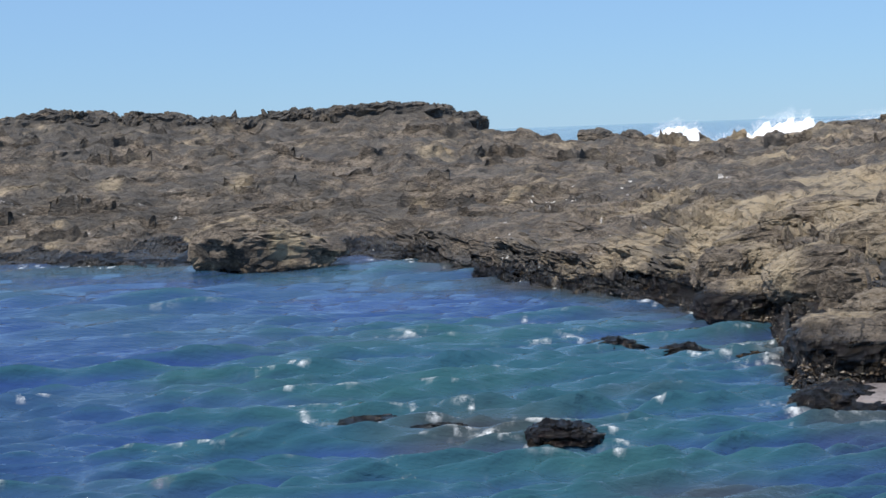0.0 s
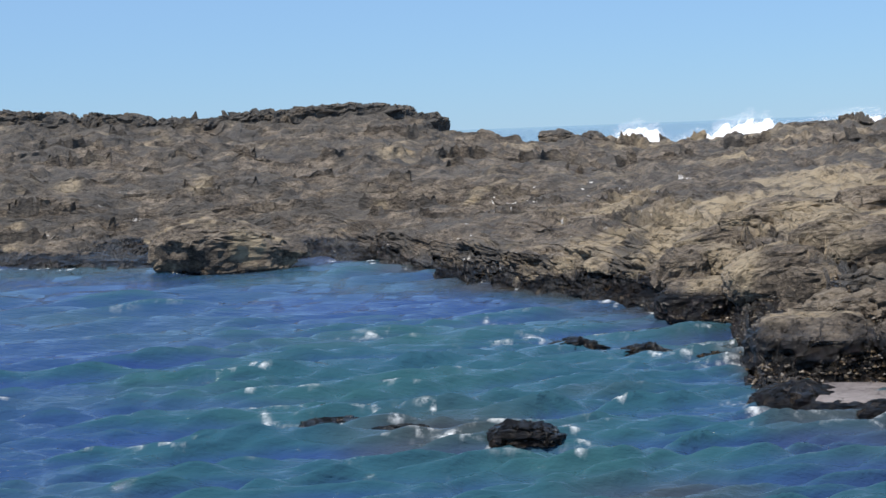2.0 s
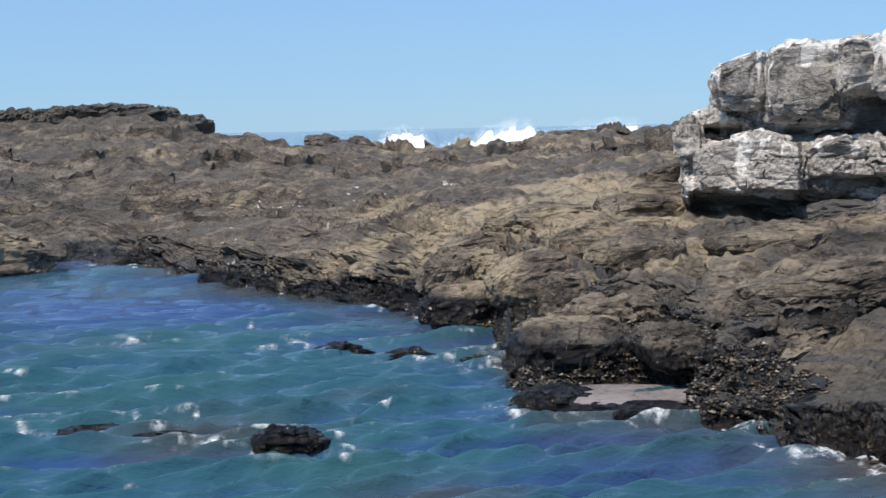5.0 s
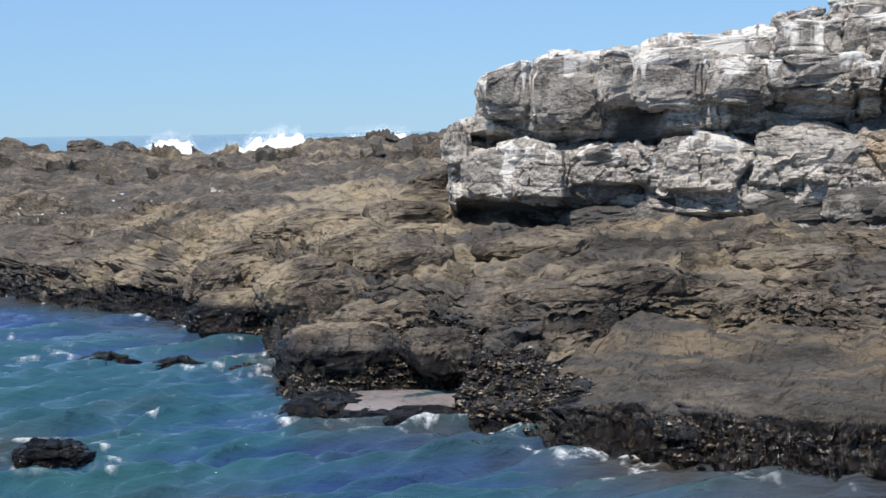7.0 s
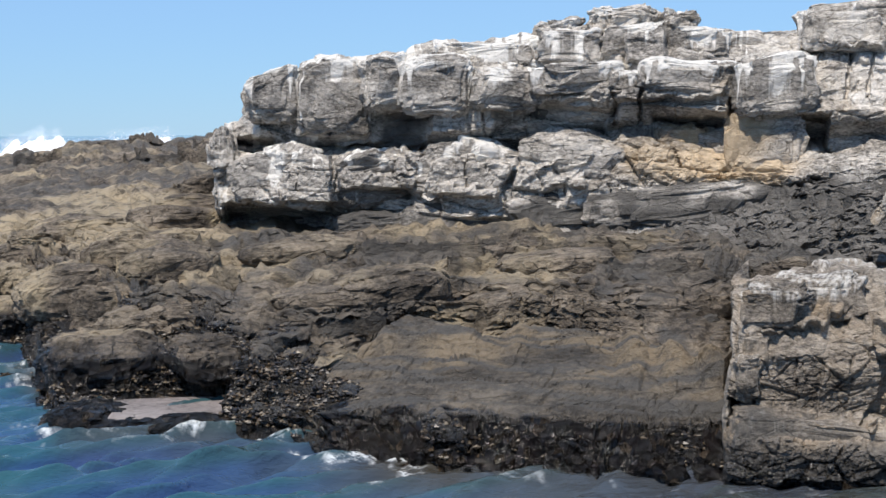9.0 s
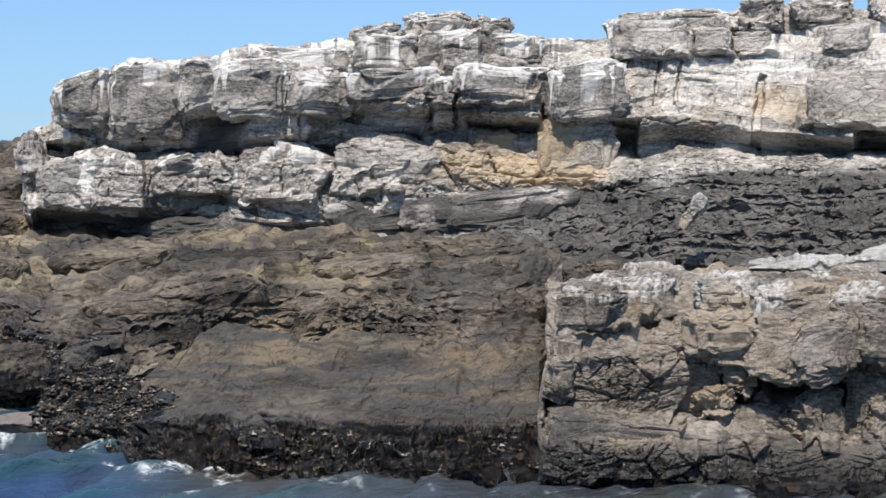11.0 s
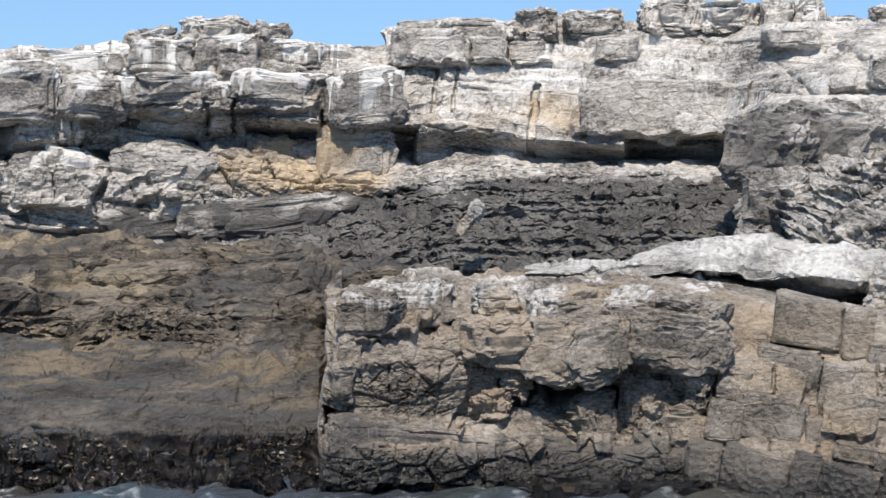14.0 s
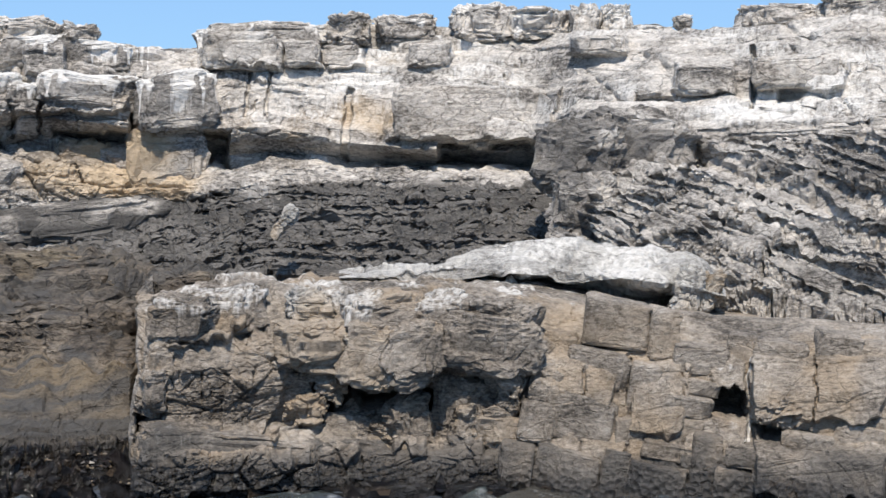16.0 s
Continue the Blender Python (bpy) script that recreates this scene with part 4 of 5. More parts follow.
ochre = rise(-0.35 * far * (1 - rise(brg, 6, 12)) + fbm(g * 0.35, 4, 81) + 0.6 * fbm(g * 1.1, 3, 82) + 1.1 * hump(brg, 13, 9) * hump(rng, 36, 6) + 0.35 * hump(rng, 27, 5) + 0.9 * hump(brg, 17.5, 4) * hump(rng, 35, 5) - 0.15, 0.0, 1.0)
wet_top = 0.42 + 0.22 * fbm(g * 0.7, 3, 91) + 0.15 * rise(brg, 12, 14) + 0.4 * hump(brg, 16.5, 5) + 0.34 * hump(brg, 14.5, 4) + 0.15 * hump(brg, 20, 3)
wet = 1 - rise(g[..., 2] - wet_top - 0.06 * fbm(g * 4, 3, 93), -0.03, 0.05)
lichen = 0.7 * rise(fbm(g * np.array((0.5, 0.5, 1.6)), 4, 95) + 0.25 * hump(brg, 30, 9) + 0.45 * hump(brg, -13, 9) * (1 - 0.6 * hump(rng, 60, 5)) + 0.75 * far * rise(g[..., 2], 3.5, 4.9), 0.05, 0.7) * (1 - 0.8 * ochre)
# Dark bedding streaks on top of the patches paint shade into the crevices.
lichen = np.maximum(lichen, 0.85 * rise(fbm(local * np.array((0.4, 0.9, 5.0)), 4, 96), 0.15, 0.75) * (1 - 0.6 * ochre))
ground = tagged(sheet("ground", g, REEF, np.stack([guano, ochre * (1 - wet), wet, 1 - lichen], -1)), "weathered brown rock shelf rising from the sea, wet below", "rock shelf", kind="structure")

# the broad tilted slab above the black wet wall
bear = np.arange(22.9, 38.75, 0.05)
lines = [shifted(SHORE, -0.25, z=-0.5), shifted(SHORE, -0.1, dz=0.0), shifted(WET, -0.2, dz=0.06), shifted(LEDGE, -0.15, dz=0.10), shifted(LEDGE, 0.25, dz=0.06), shifted(LEDGE, 0.45, dz=-0.5)]
g2 = loft(lines, bear, (6, 46, 100, 8, 10), soft_u=7, soft_v=1)
nrm2 = normals(g2, 2)
z2 = g2[..., 2]
wall = 1 - rise(z2, 0.42, 0.6)
al3 = (0.68, -0.73, 0.05)
rel = wall * (0.16 * broken(g2, 0.7, 770, (1.0, 1.0, 0.9), 4, 0.6, 0.1, 0.9) + 0.05 * beds(g2, (0.25, 0.1, 0.96), al3, 0.12, 0.5, 771, 0.8, 0.6, 0.6, 0.6, 0.12))
rel += (1 - wall) * (0.07 * beds(g2, (0.68, 0.64, 0.35), al3, 0.2, 1.5, 772, 0.7, 0.5, 0.5, 0.5, 0.1, 0.5) + 0.09 * beds(g2, (0.68, 0.60, 0.42), al3, 0.7, 1.1, 769, 0.7, 0.6, 0.25, 0.5, 0.02, 0.2) + 0.03 * broken(g2, 0.8, 773, (0.6, 1.0, 1.0), 3, 0.55, 0.06, 0.7) + 0.03 * fbm(g2 * 0.7, 3, 774))
g2 += nrm2 * rel[..., None]
end = np.clip((26.2 - bear) / 3.2, 0, 1)[None]
g2[..., 2] -= 0.5 * end ** 1.6 * rise(z2, 0.3, 0.8)
notch = 0.10 * value(np.stack([bear * 1.4, 0 * bear, 0 * bear], -1), 777) + 0.08 * (chance(778, np.floor(bear * 0.9 + 0.3 * value(np.stack([bear, bear, bear], -1), 779))) - 0.5)
notch = blur(notch, 3, 0)
g2[..., 2] += notch[None] * rise(z2, 0.7, 1.05)
n2 = fbm(g2 * 0.8, 4, 775)
# Dark streaks along the bedding, put in as the shade of its seams.
seam_shade2 = fbm(np.stack([g2 @ np.array(al3) * 0.7, g2 @ np.array((0.68, 0.60, 0.42)) * 5.0, 0 * z2], -1), 4, 768)
wet2 = 1 - rise(g2[..., 2] - 0.52 - 0.16 * n2 - 0.05 * fbm(g2 * 4, 3, 776), -0.03, 0.05)
tagged(sheet("tilted_slab", g2, PLATE, np.stack([0 * n2, rise(n2 + 0.5 * rise(z2, 0.75, 1.05), -0.1, 0.8) * (1 - wet2), wet2, 1 - 0.9 * rise(seam_shade2, 0.05, 0.6)], -1)), "broad tilted brown rock slab above a black wet wall", "rock slab", kind="structure")

# mussels crowd the wet rock
rnd = np.random.default_rng(5)
spots = np.argwhere((wet > 0.6) & (g[..., 2] > 0.04) & (brg > 7) & (brg < 38.3) & (rng < 33))
spots = spots[rnd.permutation(len(spots))[:9000]]
octa = np.array([(1.6, 0, 0), (-1.6, 0, 0), (0, 0.7, 0), (0, -0.7, 0), (0, 0, 0.8), (0, 0, -0.8)])
tris = np.array(((0, 2, 4), (2, 1, 4), (1, 3, 4), (3, 0, 4), (2, 0, 5), (1, 2, 5), (3, 1, 5), (0, 3, 5)))
size = 0.014 + 0.028 * rnd.random((len(spots), 1, 1)) ** 1.5
spin = rnd.random(len(spots)) * math.pi
turn_xy = np.stack([np.stack([np.cos(spin), -np.sin(spin), 0 * spin], -1), np.stack([np.sin(spin), np.cos(spin), 0 * spin], -1), np.stack([0 * spin, 0 * spin + 0.5 * np.sin(3 * spin), 0 * spin + 1], -1)], -2)
shell_v = (octa[None] * size) @ turn_xy.transpose(0, 2, 1) + (g[spots[:, 0], spots[:, 1]] + 0.012 * nrm[spots[:, 0], spots[:, 1]])[:, None]
shell_f = (tris[None] + 6 * np.arange(len(spots))[:, None, None]).reshape(-1, 3)
me = bpy.data.meshes.new("mussels")
me.from_pydata(shell_v.reshape(-1, 3).tolist(), [], shell_f.tolist())
me.materials.append(MUSSEL)
tagged(new("mussels", me), "crust of small black and brown mussels on wet rock", "mussels", kind="stuff")

# ---------------------------------------------------------------- the grey cliff with droppings down its face
bear = np.arange(18.2, 69.5, 0.066)
lines = [shifted(BAND_FOOT, -0.6, dz=-0.8), BAND_FOOT, CLIFF_FOOT, LOWER_LIP, LOWER_TOP, RECESS, UPPER_LIP, UPPER_MID, CREST, shifted(CREST, 2.5, dz=0.0), shifted(CREST, 7, dz=-1), shifted(CREST, 9, z=0)]
g = loft(lines, bear, (4, 56, 26, 60, 14, 24, 50, 68, 12, 5, 3), soft_u=5, soft_v=2, raw=True)


def sheer_at(p):
    """Where the cliff is sheer rather than layered."""
    low = rise(bear, 53, 55.5) * (1 - rise(p[:, 1], 4.0, 4.6))
    return np.maximum(0.95 - 0.3 * rise(bear, 40, 45), low)


g = ledged(g, bear, [4, 30, 60] + list(range(66, 180, 8)) + list(range(184, 303, 11)) + [306, 312, 318, 321], riser=6, tread=3, plain=sheer_at, ragged=0.05)
# the cliff's free end leans back and turns away from the sea
b_at = np.degrees(np.arctan2(g[..., 0], g[..., 1]))
r_at = np.hypot(g[..., 0], g[..., 1])
b_at = np.radians(b_at + np.clip((24.5 - b_at) / 5.2, 0, 1) * np.interp(g[..., 2], [2.4, 3.1, 3.6, 4.0, 4.7, 5.2, 5.5], [0.3, 0.3, 0.0, 0.4, 0.6, 0.8, 1.2]))
g[..., 0], g[..., 1] = r_at * np.sin(b_at), r_at * np.cos(b_at)
turn = np.clip((19.4 - bear) / 1.2, 0, 1) ** 2
g = turned_away(g, turn, 5, 1.6)
nrm = normals(g)
brg = np.degrees(np.arctan2(g[..., 0], g[..., 1]))
fold = rise(brg, 53.5, 56.5) * (1 - rise(g[..., 2], 3.9, 4.6))
band = rise(brg, 33, 40) * (1 - rise(brg, 53, 55)) * (1 - rise(g[..., 2], 2.9, 3.3))
plain = 1 - np.maximum(fold, band)
a1, along = (0.10, -0.10, 0.99), (0.82, -0.55, 0.14)
frame_c = np.array(((0.85, -0.5, 0.16), (0.5, 0.86, 0.1), (-0.15, -0.05, 0.98)))
local = g @ frame_c.T
rel = 0.10 * fbm(g * 0.6, 4, 103) + 0.04 * ridged(g * 2.5, 3, 104)
calm_top = 1 - 0.6 * rise(brg, 40, 46) * rise(g[..., 2], 3.9, 4.4)
rel = 0.6 * rel * calm_top + 0.4 * rel
rel += plain * (0.13 * calm_top * broken(local, 1.2, 420, (0.8, 1.0, 1.2), 4, 0.5, 0.06, 0.5) + (0.22 - 0.06 * rise(brg, 40, 46)) * beds(g, a1, along, 0.55, 1.3, 120, 0.6, 0.7, 0.5, 0.8, 0.05) + 0.035 * calm_top * beds(g, a1, along, 0.17, 0.7, 140, 0.7, 0.6, 0.7, 0.6, 0.12))
rel -= 0.3 * fold
rel += band * (0.30 * broken(g, 0.6, 440, (0.8, 0.8, 1.6), 4, 0.6, 0.12, 1.0) + 0.1 * ridged(g * 2.6, 3, 170))
push = boxes(brg, g[..., 2], CLIFF_BLOCKS + CLIFF_BLOCKS_RIGHT, 0.07) - boxes(brg, g[..., 2], CLIFF_NICHES, 0.10, 710) - 0.5 * boxes(brg, g[..., 2], CLIFF_CRACKS, 0.03, 720)
rel, push = rel * (1 - 0.45 * turn), push * (1 - turn)
rel = eased(rel, nrm, 3) * (1 - fold) + rel * fold
g += cast(nrm, brg) * rel[..., None] - outward(brg) * push[..., None]
cliff_at = np.stack([np.degrees(np.arctan2(g[..., 0], g[..., 1])), np.hypot(g[..., 0], g[..., 1]), g[..., 2]], -1)[20:-20]
crest = np.interp(brg, [c[0] for c in CREST], [c[2] for c in CREST])
below = crest - g[..., 2]
streak = value(np.stack([brg * 2.6, below * 0.35, brg * 0], -1), 180) * 0.5 + value(np.stack([brg * 9.5, below * 0.7, brg * 0], -1), 181) * 0.6 + 0.2 * fbm(g * 4, 3, 182)
guano = rise(streak - 0.44 * below + 0.5 * (1 - rise(brg, 24, 36)) + 0.1, 0.1, 0.5) * 0.9
guano = np.maximum(guano, rise(fbm(g * np.array((1.3, 1.3, 2.2)), 4, 185), 0.6, 1.2) * 0.35 * plain)
ochre = rise(hump(brg, 38.5, 4.5) * hump(g[..., 2], 3.3, 0.6) + 0.5 * hump(brg, 44, 6) * hump(g[..., 2], 4.5, 0.8) + 0.35 * fbm(g * 0.8, 3, 190), 0.3, 1.0)
foot = np.interp(brg, [c[0] for c in CLIFF_FOOT], [c[2] for c in CLIFF_FOOT])
guano = guano * (1 - 0.7 * rise(brg, 38, 45))
guano = np.maximum(guano, rise(brg, 36, 46) * rise(g[..., 2], 4.1, 4.7) * (0.4 + 0.3 * fbm(g * np.array((0.7, 0.7, 1.5)), 4, 186)))
dark = rise(brg, 30, 36) * (1 - rise(brg, 53.5, 55)) * (1 - rise(g[..., 2] - foot - 0.12 * fbm(g * 2, 3, 195), -0.05, 0.12))
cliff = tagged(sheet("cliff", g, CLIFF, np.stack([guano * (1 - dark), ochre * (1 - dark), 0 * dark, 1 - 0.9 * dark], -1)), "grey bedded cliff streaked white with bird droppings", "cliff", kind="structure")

# ---------------------------------------------------------------- the dark ledges at the foot of the cliff
bear = np.arange(28.2, 57, 0.08)
g = loft([shifted(BAND_LOW, -0.5, dz=-0.9), BAND_LOW, BAND_HIGH, shifted(BAND_HIGH, 0.8, dz=0.1)], bear, (10, 120, 10), soft_u=5, raw=True)
g = ledged(g, bear, list(range(8, 140, 7)), riser=6, tread=3)
nrm = normals(g, 1)
brg = np.degrees(np.arctan2(g[..., 0], g[..., 1]))
rel = 0.12 * broken(g, 0.5, 480, (0.7, 0.7, 1.5), 4, 0.6, 0.13, 0.9) + 0.03 * ridged(g * 3, 3, 481)
g += nrm * eased(rel, nrm, 2)[..., None]
tone = fbm(g * np.array((0.8, 0.8, 1.6)), 4, 485)
dark = 0.84 * rise(brg + 2.0 * tone, 33, 38) * (1 - rise(brg + tone, 54, 55.5)) * rise(1.6 - 0.9 * tone, 0.2, 0.9)
tagged(sheet("ledge_wall", g, CLIFF, np.stack([0.3 * rise(tone, 0.7, 1.1), 0 * tone, 0 * tone, 1 - dark], -1)), "dark lichen-covered rock ledges below the grey cliff", "rock ledge", kind="structure")

# ---------------------------------------------------------------- the folded outcrop, its layers dipping
bear = np.arange(54.2, 69.5, 0.058)
g = loft([shifted(FOLD_FOOT, 0.3, dz=-1.0), FOLD_FOOT, FOLD_LIP, FOLD_MID, FOLD_HIGH, FOLD_TOP, shifted(FOLD_TOP, 2, dz=0.0)], bear, (6, 24, 80, 90, 50, 8), soft_u=8, raw=True)
swing = np.clip((55.6 - bear) / 1.4, 0, 1) ** 2
g = ledged(g, bear, list(range(-170, 470, 18)), riser=6, tread=3, ragged=0.14, dip=-13.0)
# layers that lie wholly below the foot or above the top are dropped
keep = [k for k in range(len(g) - 1) if np.abs(g[k + 1] - g[k]).max() > 0.004]
g = turned_away(g[keep], swing, 3.5, 1.0, 0.022)
nrm = normals(g, 1)
brg = np.degrees(np.arctan2(g[..., 0], g[..., 1]))
rel = 0.15 * broken(g, 0.7, 490, (0.8, 0.8, 1.3), 4, 0.55, 0.10, 0.7) + 0.05 * fbm(g * 1.3, 3, 491)
g += nrm * eased(rel, nrm, 2)[..., None]
tone = fbm(g * np.array((0.9, 0.9, 1.4)), 4, 495)
tagged(sheet("folded_outcrop", g, CLIFF, np.stack([0.12 * rise(tone, 0.1, 0.9), 0 * tone, 0 * tone, 0.95 - 0.4 * rise(-tone, 0.0, 0.8)], -1)), "grey rock with slanting dark-seamed layers", "rock outcrop", kind="structure")

# ---------------------------------------------------------------- the near outcrop
bear = np.arange(37.95, 69.5, 0.066)
lines = [shifted(NEAR_BASE, -0.4, dz=-1.2), NEAR_BASE, NEAR_STEP, NEAR_NICHE, NEAR_FACE, NEAR_LIP, NEAR_EDGE, NEAR_TOP, shifted(NEAR_TOP, 2, dz=-0.9), shifted(NEAR_TOP, 4, z=-1)]
g = loft(lines, bear, (5, 54, 20, 62, 40, 44, 30, 5, 3), soft_u=4, soft_v=2)
turn = np.clip((38.65 - bear) / 0.7, 0, 1) ** 2
g = turned_away(g, turn, 4, 1.2)
nrm = normals(g)
brg = np.degrees(np.arctan2(g[..., 0], g[..., 1]))
a1, along = (-0.12, 0.16, 0.98), (0.60, -0.78, 0.16)
frame_n = np.array(((0.62, -0.76, 0.2), (0.77, 0.63, 0.1), (-0.2, 0.09, 0.97)))
local = g @ frame_n.T
jointed = rise(brg, 52.5, 54.5)
rel = 0.06 * fbm(g * 0.9, 4, 203) + 0.02 * ridged(g * 4, 3, 204)
rel += (1 - 0.6 * jointed) * 0.12 * broken(local, 0.8, 450, (0.9, 1.0, 1.2), 4, 0.5, 0.05, 0.6)
rel += 0.10 * beds(g, a1, along, 0.42, 0.6, 220, 0.4, 0.9, 0.4, 0.7, 0.045, 0.2) + 0.025 * beds(g, a1, along, 0.13, 0.34, 240, 0.6, 0.5, 0.5, 0.5, 0.10)
rel = rel * (1 - 0.55 * jointed) - 0.04 * jointed
push = boxes(brg, g[..., 2], NEAR_BLOCKS, 0.05, 730) - 1.4 * boxes(brg, g[..., 2], NEAR_NICHES, 0.08, 740) - 0.5 * boxes(brg, g[..., 2], NEAR_CRACKS, 0.02, 750)
rel, push = rel * (1 - 0.45 * turn), push * (1 - turn)
g += cast(nrm, brg) * eased(rel, nrm, 3)[..., None] - outward(brg) * push[..., None]
guano = rise(fbm(g * np.array((2.2, 2.2, 3.5)), 4, 261) + 1.0 * rise(g[..., 2], 1.6, 2.2) * (1 - rise(brg, 53, 56)) - 0.4, 0.1, 1.2) * 0.55
vein = hump(brg + 0.12 * value(g * 3, 265), 61.5, 0.09) * rise(value(g * 2.2, 266), -0.5, 0.2) * (g[..., 2] < 1.6)
guano = np.maximum(guano, vein * 0.9)
ochre = rise(fbm(g * 0.9, 4, 271), 0.0, 0.9) * 0.7
wet = 1 - rise(g[..., 2] - 0.24 - 0.16 * fbm(g * 0.8, 3, 281), -0.1, 0.2)
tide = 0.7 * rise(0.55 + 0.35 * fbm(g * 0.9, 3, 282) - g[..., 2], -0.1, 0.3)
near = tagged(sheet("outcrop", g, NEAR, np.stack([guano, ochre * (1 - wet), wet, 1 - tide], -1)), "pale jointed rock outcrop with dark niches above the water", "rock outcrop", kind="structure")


# ---------------------------------------------------------------- single rocks
def rock(name, b, r, z, width, depth, height, seed, material, box=0.5, size=0.6, relief=0.13, wet_to=-9.0, white=0.0, turn=0.0, lean=0.0, sink=0.35, fine=72, slant=0.0, peak=0.0, tan=0.8,
         cuts=12, trim=(0.66, 0.9), dark=0.0, drip=False):
    """A broken block of rock on its base at bearing b, range r and height z: a rounded box cut by chance planes, then roughened."""
    u = np.linspace(0, 2 * math.pi, fine, endpoint=False)
    v = np.linspace(-math.pi / 2, math.pi / 2, fine // 2)

    def sgn(a, e):
        return np.sign(a) * np.abs(a) ** e
    cu, su, cv, sv = sgn(np.cos(u), box)[None], sgn(np.sin(u), box)[None], sgn(np.cos(v), box)[:, None], sgn(np.sin(v), box)[:, None]
    full = height * (1 + sink)
    p = np.stack([cv * cu, cv * su, sv + 0 * cu], -1)
    chances = np.random.default_rng(900 + seed)
    for _ in range(cuts):
        way = chances.normal(size=3)
        way /= np.linalg.norm(way)
        reach = chances.uniform(*trim) * np.abs(way).sum()
        along = p @ way
        p = p * np.where(along > reach, reach / np.maximum(along, 1e-3), 1.0)[..., None]
    p = p * np.array((width / 2, depth / 2, full / 2))
    p[..., 2] += slant * p[..., 0] * (p[..., 2] > 0)
    p[..., 2] *= 1 - peak * np.clip(np.abs(p[..., 0]) / (width / 2), 0, 1) * (p[..., 2] > 0)
    out = p / (np.linalg.norm(p, axis=-1, keepdims=True) + 1e-6)
    q = p + seed * 3.7
    rel = broken(q, size, 500 + seed, (0.8, 1, 1.4), 3, 0.55, 0.12, 0.5) * relief * 0.7 + 0.3 * relief * fbm(q * 1.6 / size, 3, seed) + 0.25 * relief * beds(q, (0.1, -0.1, 0.99), (1, 0, 0), 0.3 * size, size, seed, 0.6, 0.6, 0.6, 0.5, 0.1)
    p = p + out * rel[..., None]
    p[0], p[-1] = p[0].mean(0), p[-1].mean(0)
    p[..., 2] += full / 2 - height * sink
    zz = p[..., 2] + z
    n = fbm(q * 1.5, 3, seed + 9)
    wet = 1 - rise(zz - wet_to - 0.1 * n, -0.06, 0.12)
    if drip:
        runs = 0.7 * value(q * np.array((3.0, 3.0, 0.5)), 31) + 0.6 * value(q * np.array((9.0, 9.0, 0.8)), 32) + 0.25 * n
        chalk = white * rise(runs + 0.9 * p[..., 2] / height - 0.5, 0.0, 0.35)
    else:
        chalk = white * rise(n + 0.8 * rise(p[..., 2], 0.2 * height, height) - 0.2, 0, 0.8)
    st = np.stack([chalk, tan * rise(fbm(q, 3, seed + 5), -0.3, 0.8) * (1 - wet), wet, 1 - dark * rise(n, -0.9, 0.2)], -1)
    ob = sheet(name, p, material, st, wrap=True)
    s = radians(b)
    ob.matrix_world = pose(r * math.sin(s), r * math.cos(s), z, 0, lean, -b + turn)
    return ob


for k, (b, r, z, w, d, h) in enumerate(BIRD_ROCK):
    tagged(rock("boulder", b, r, z + 0.05, w, d, h * 1.12, 31, REEF, 0.7, 0.9, 0.2, -0.02, 0.08, 6, 0, 0.4, 100, -0.13, 0.4, 1.2, cuts=16, trim=(0.55, 0.85)), "long low brown boulder standing at the water's edge", "boulder")
for k, (b, r, z, w, d, h) in enumerate(SEA_ROCKS):
    z -= (0.02, 0.10, 0.11, 0.26, 0.10, 0.12, 0.14)[k]
    h *= (0.72, 0.85, 0.85, 0.8, 0.6, 1, 1)[k]
    tagged(rock("sea_rock", b, r, z, w, d, h, 41 + k, REEF, 0.7, 0.3, 0.12, 2.0, 0, 15 * k, 0, 0.8, 72, -0.06, 0.6), "black wet mussel-covered rock awash in the sea", "rock", "rocks awash")
for k, (b, r, z, w, d, h) in enumerate(SHORE_BOULDERS):
    tagged(rock("shore_boulder", b, r, z, w, d, h, 51 + k, REEF, 0.62, 0.6, 0.14, 0.72 if k in (3, 4) else 0.55, 0, 9 * k - 20, 0, 0.35, 72), "rounded brown boulder with a dark mussel crust below" if k < 6 else "worn brown rock standing out of the shelf", "boulder", "boulders on the shore")
for k, (b, r, z, w, d, h) in enumerate([(14.6, 21.9, -0.1, 1.3, 1.3, 0.32), (16.2, 21.25, -0.1, 1.4, 0.7, 0.2), (18.3, 21.05, -0.1, 1.5, 0.8, 0.26)]):
    tagged(rock("shore_boulder", b, r, z, w, d, h, 171 + k, REEF, 0.7, 0.3, 0.09, 2.0, 0, 12 * k - 14, 0, 0.5, 64, 0, 0.3), "low black wet rock crusted with mussels at the waterline", "boulder", "boulders on the shore")
for k, (b, r, z, w, d, h, slant, tan) in enumerate(SHELF_SLABS):
    tagged(rock("flat_boulder", b, r, z, w, d, h, 181 + k, REEF, 0.66, 0.75, 0.11, -9, 0, 10 * (k % 3) - 6, 0, 0.6, 76, slant, 0.25, tan), "flat worn tan boulder tilted on the rock shelf" if tan > 0.45 else "flat worn dark boulder tilted on the rock shelf", "boulder", "boulders on the shelf")
for k, (b, r, z, w, d, h) in enumerate(PALE_PLATES):
    tagged(rock("flat_boulder", b, r + 0.5, z, w * 1.1, d, h, 281 + k, REEF, 0.5, 0.6, 0.1, -9, 0.12, 7 * (k % 3) - 6, (-3, 2, -5)[k % 3], 0.8, 72, 0.05, 0.2, 1.4 if k < 5 else 0.8, cuts=14, trim=(0.6, 0.92)), "flat pale tan rock plate lying on the shelf below the cliff", "rock plate", "plates on the shelf")
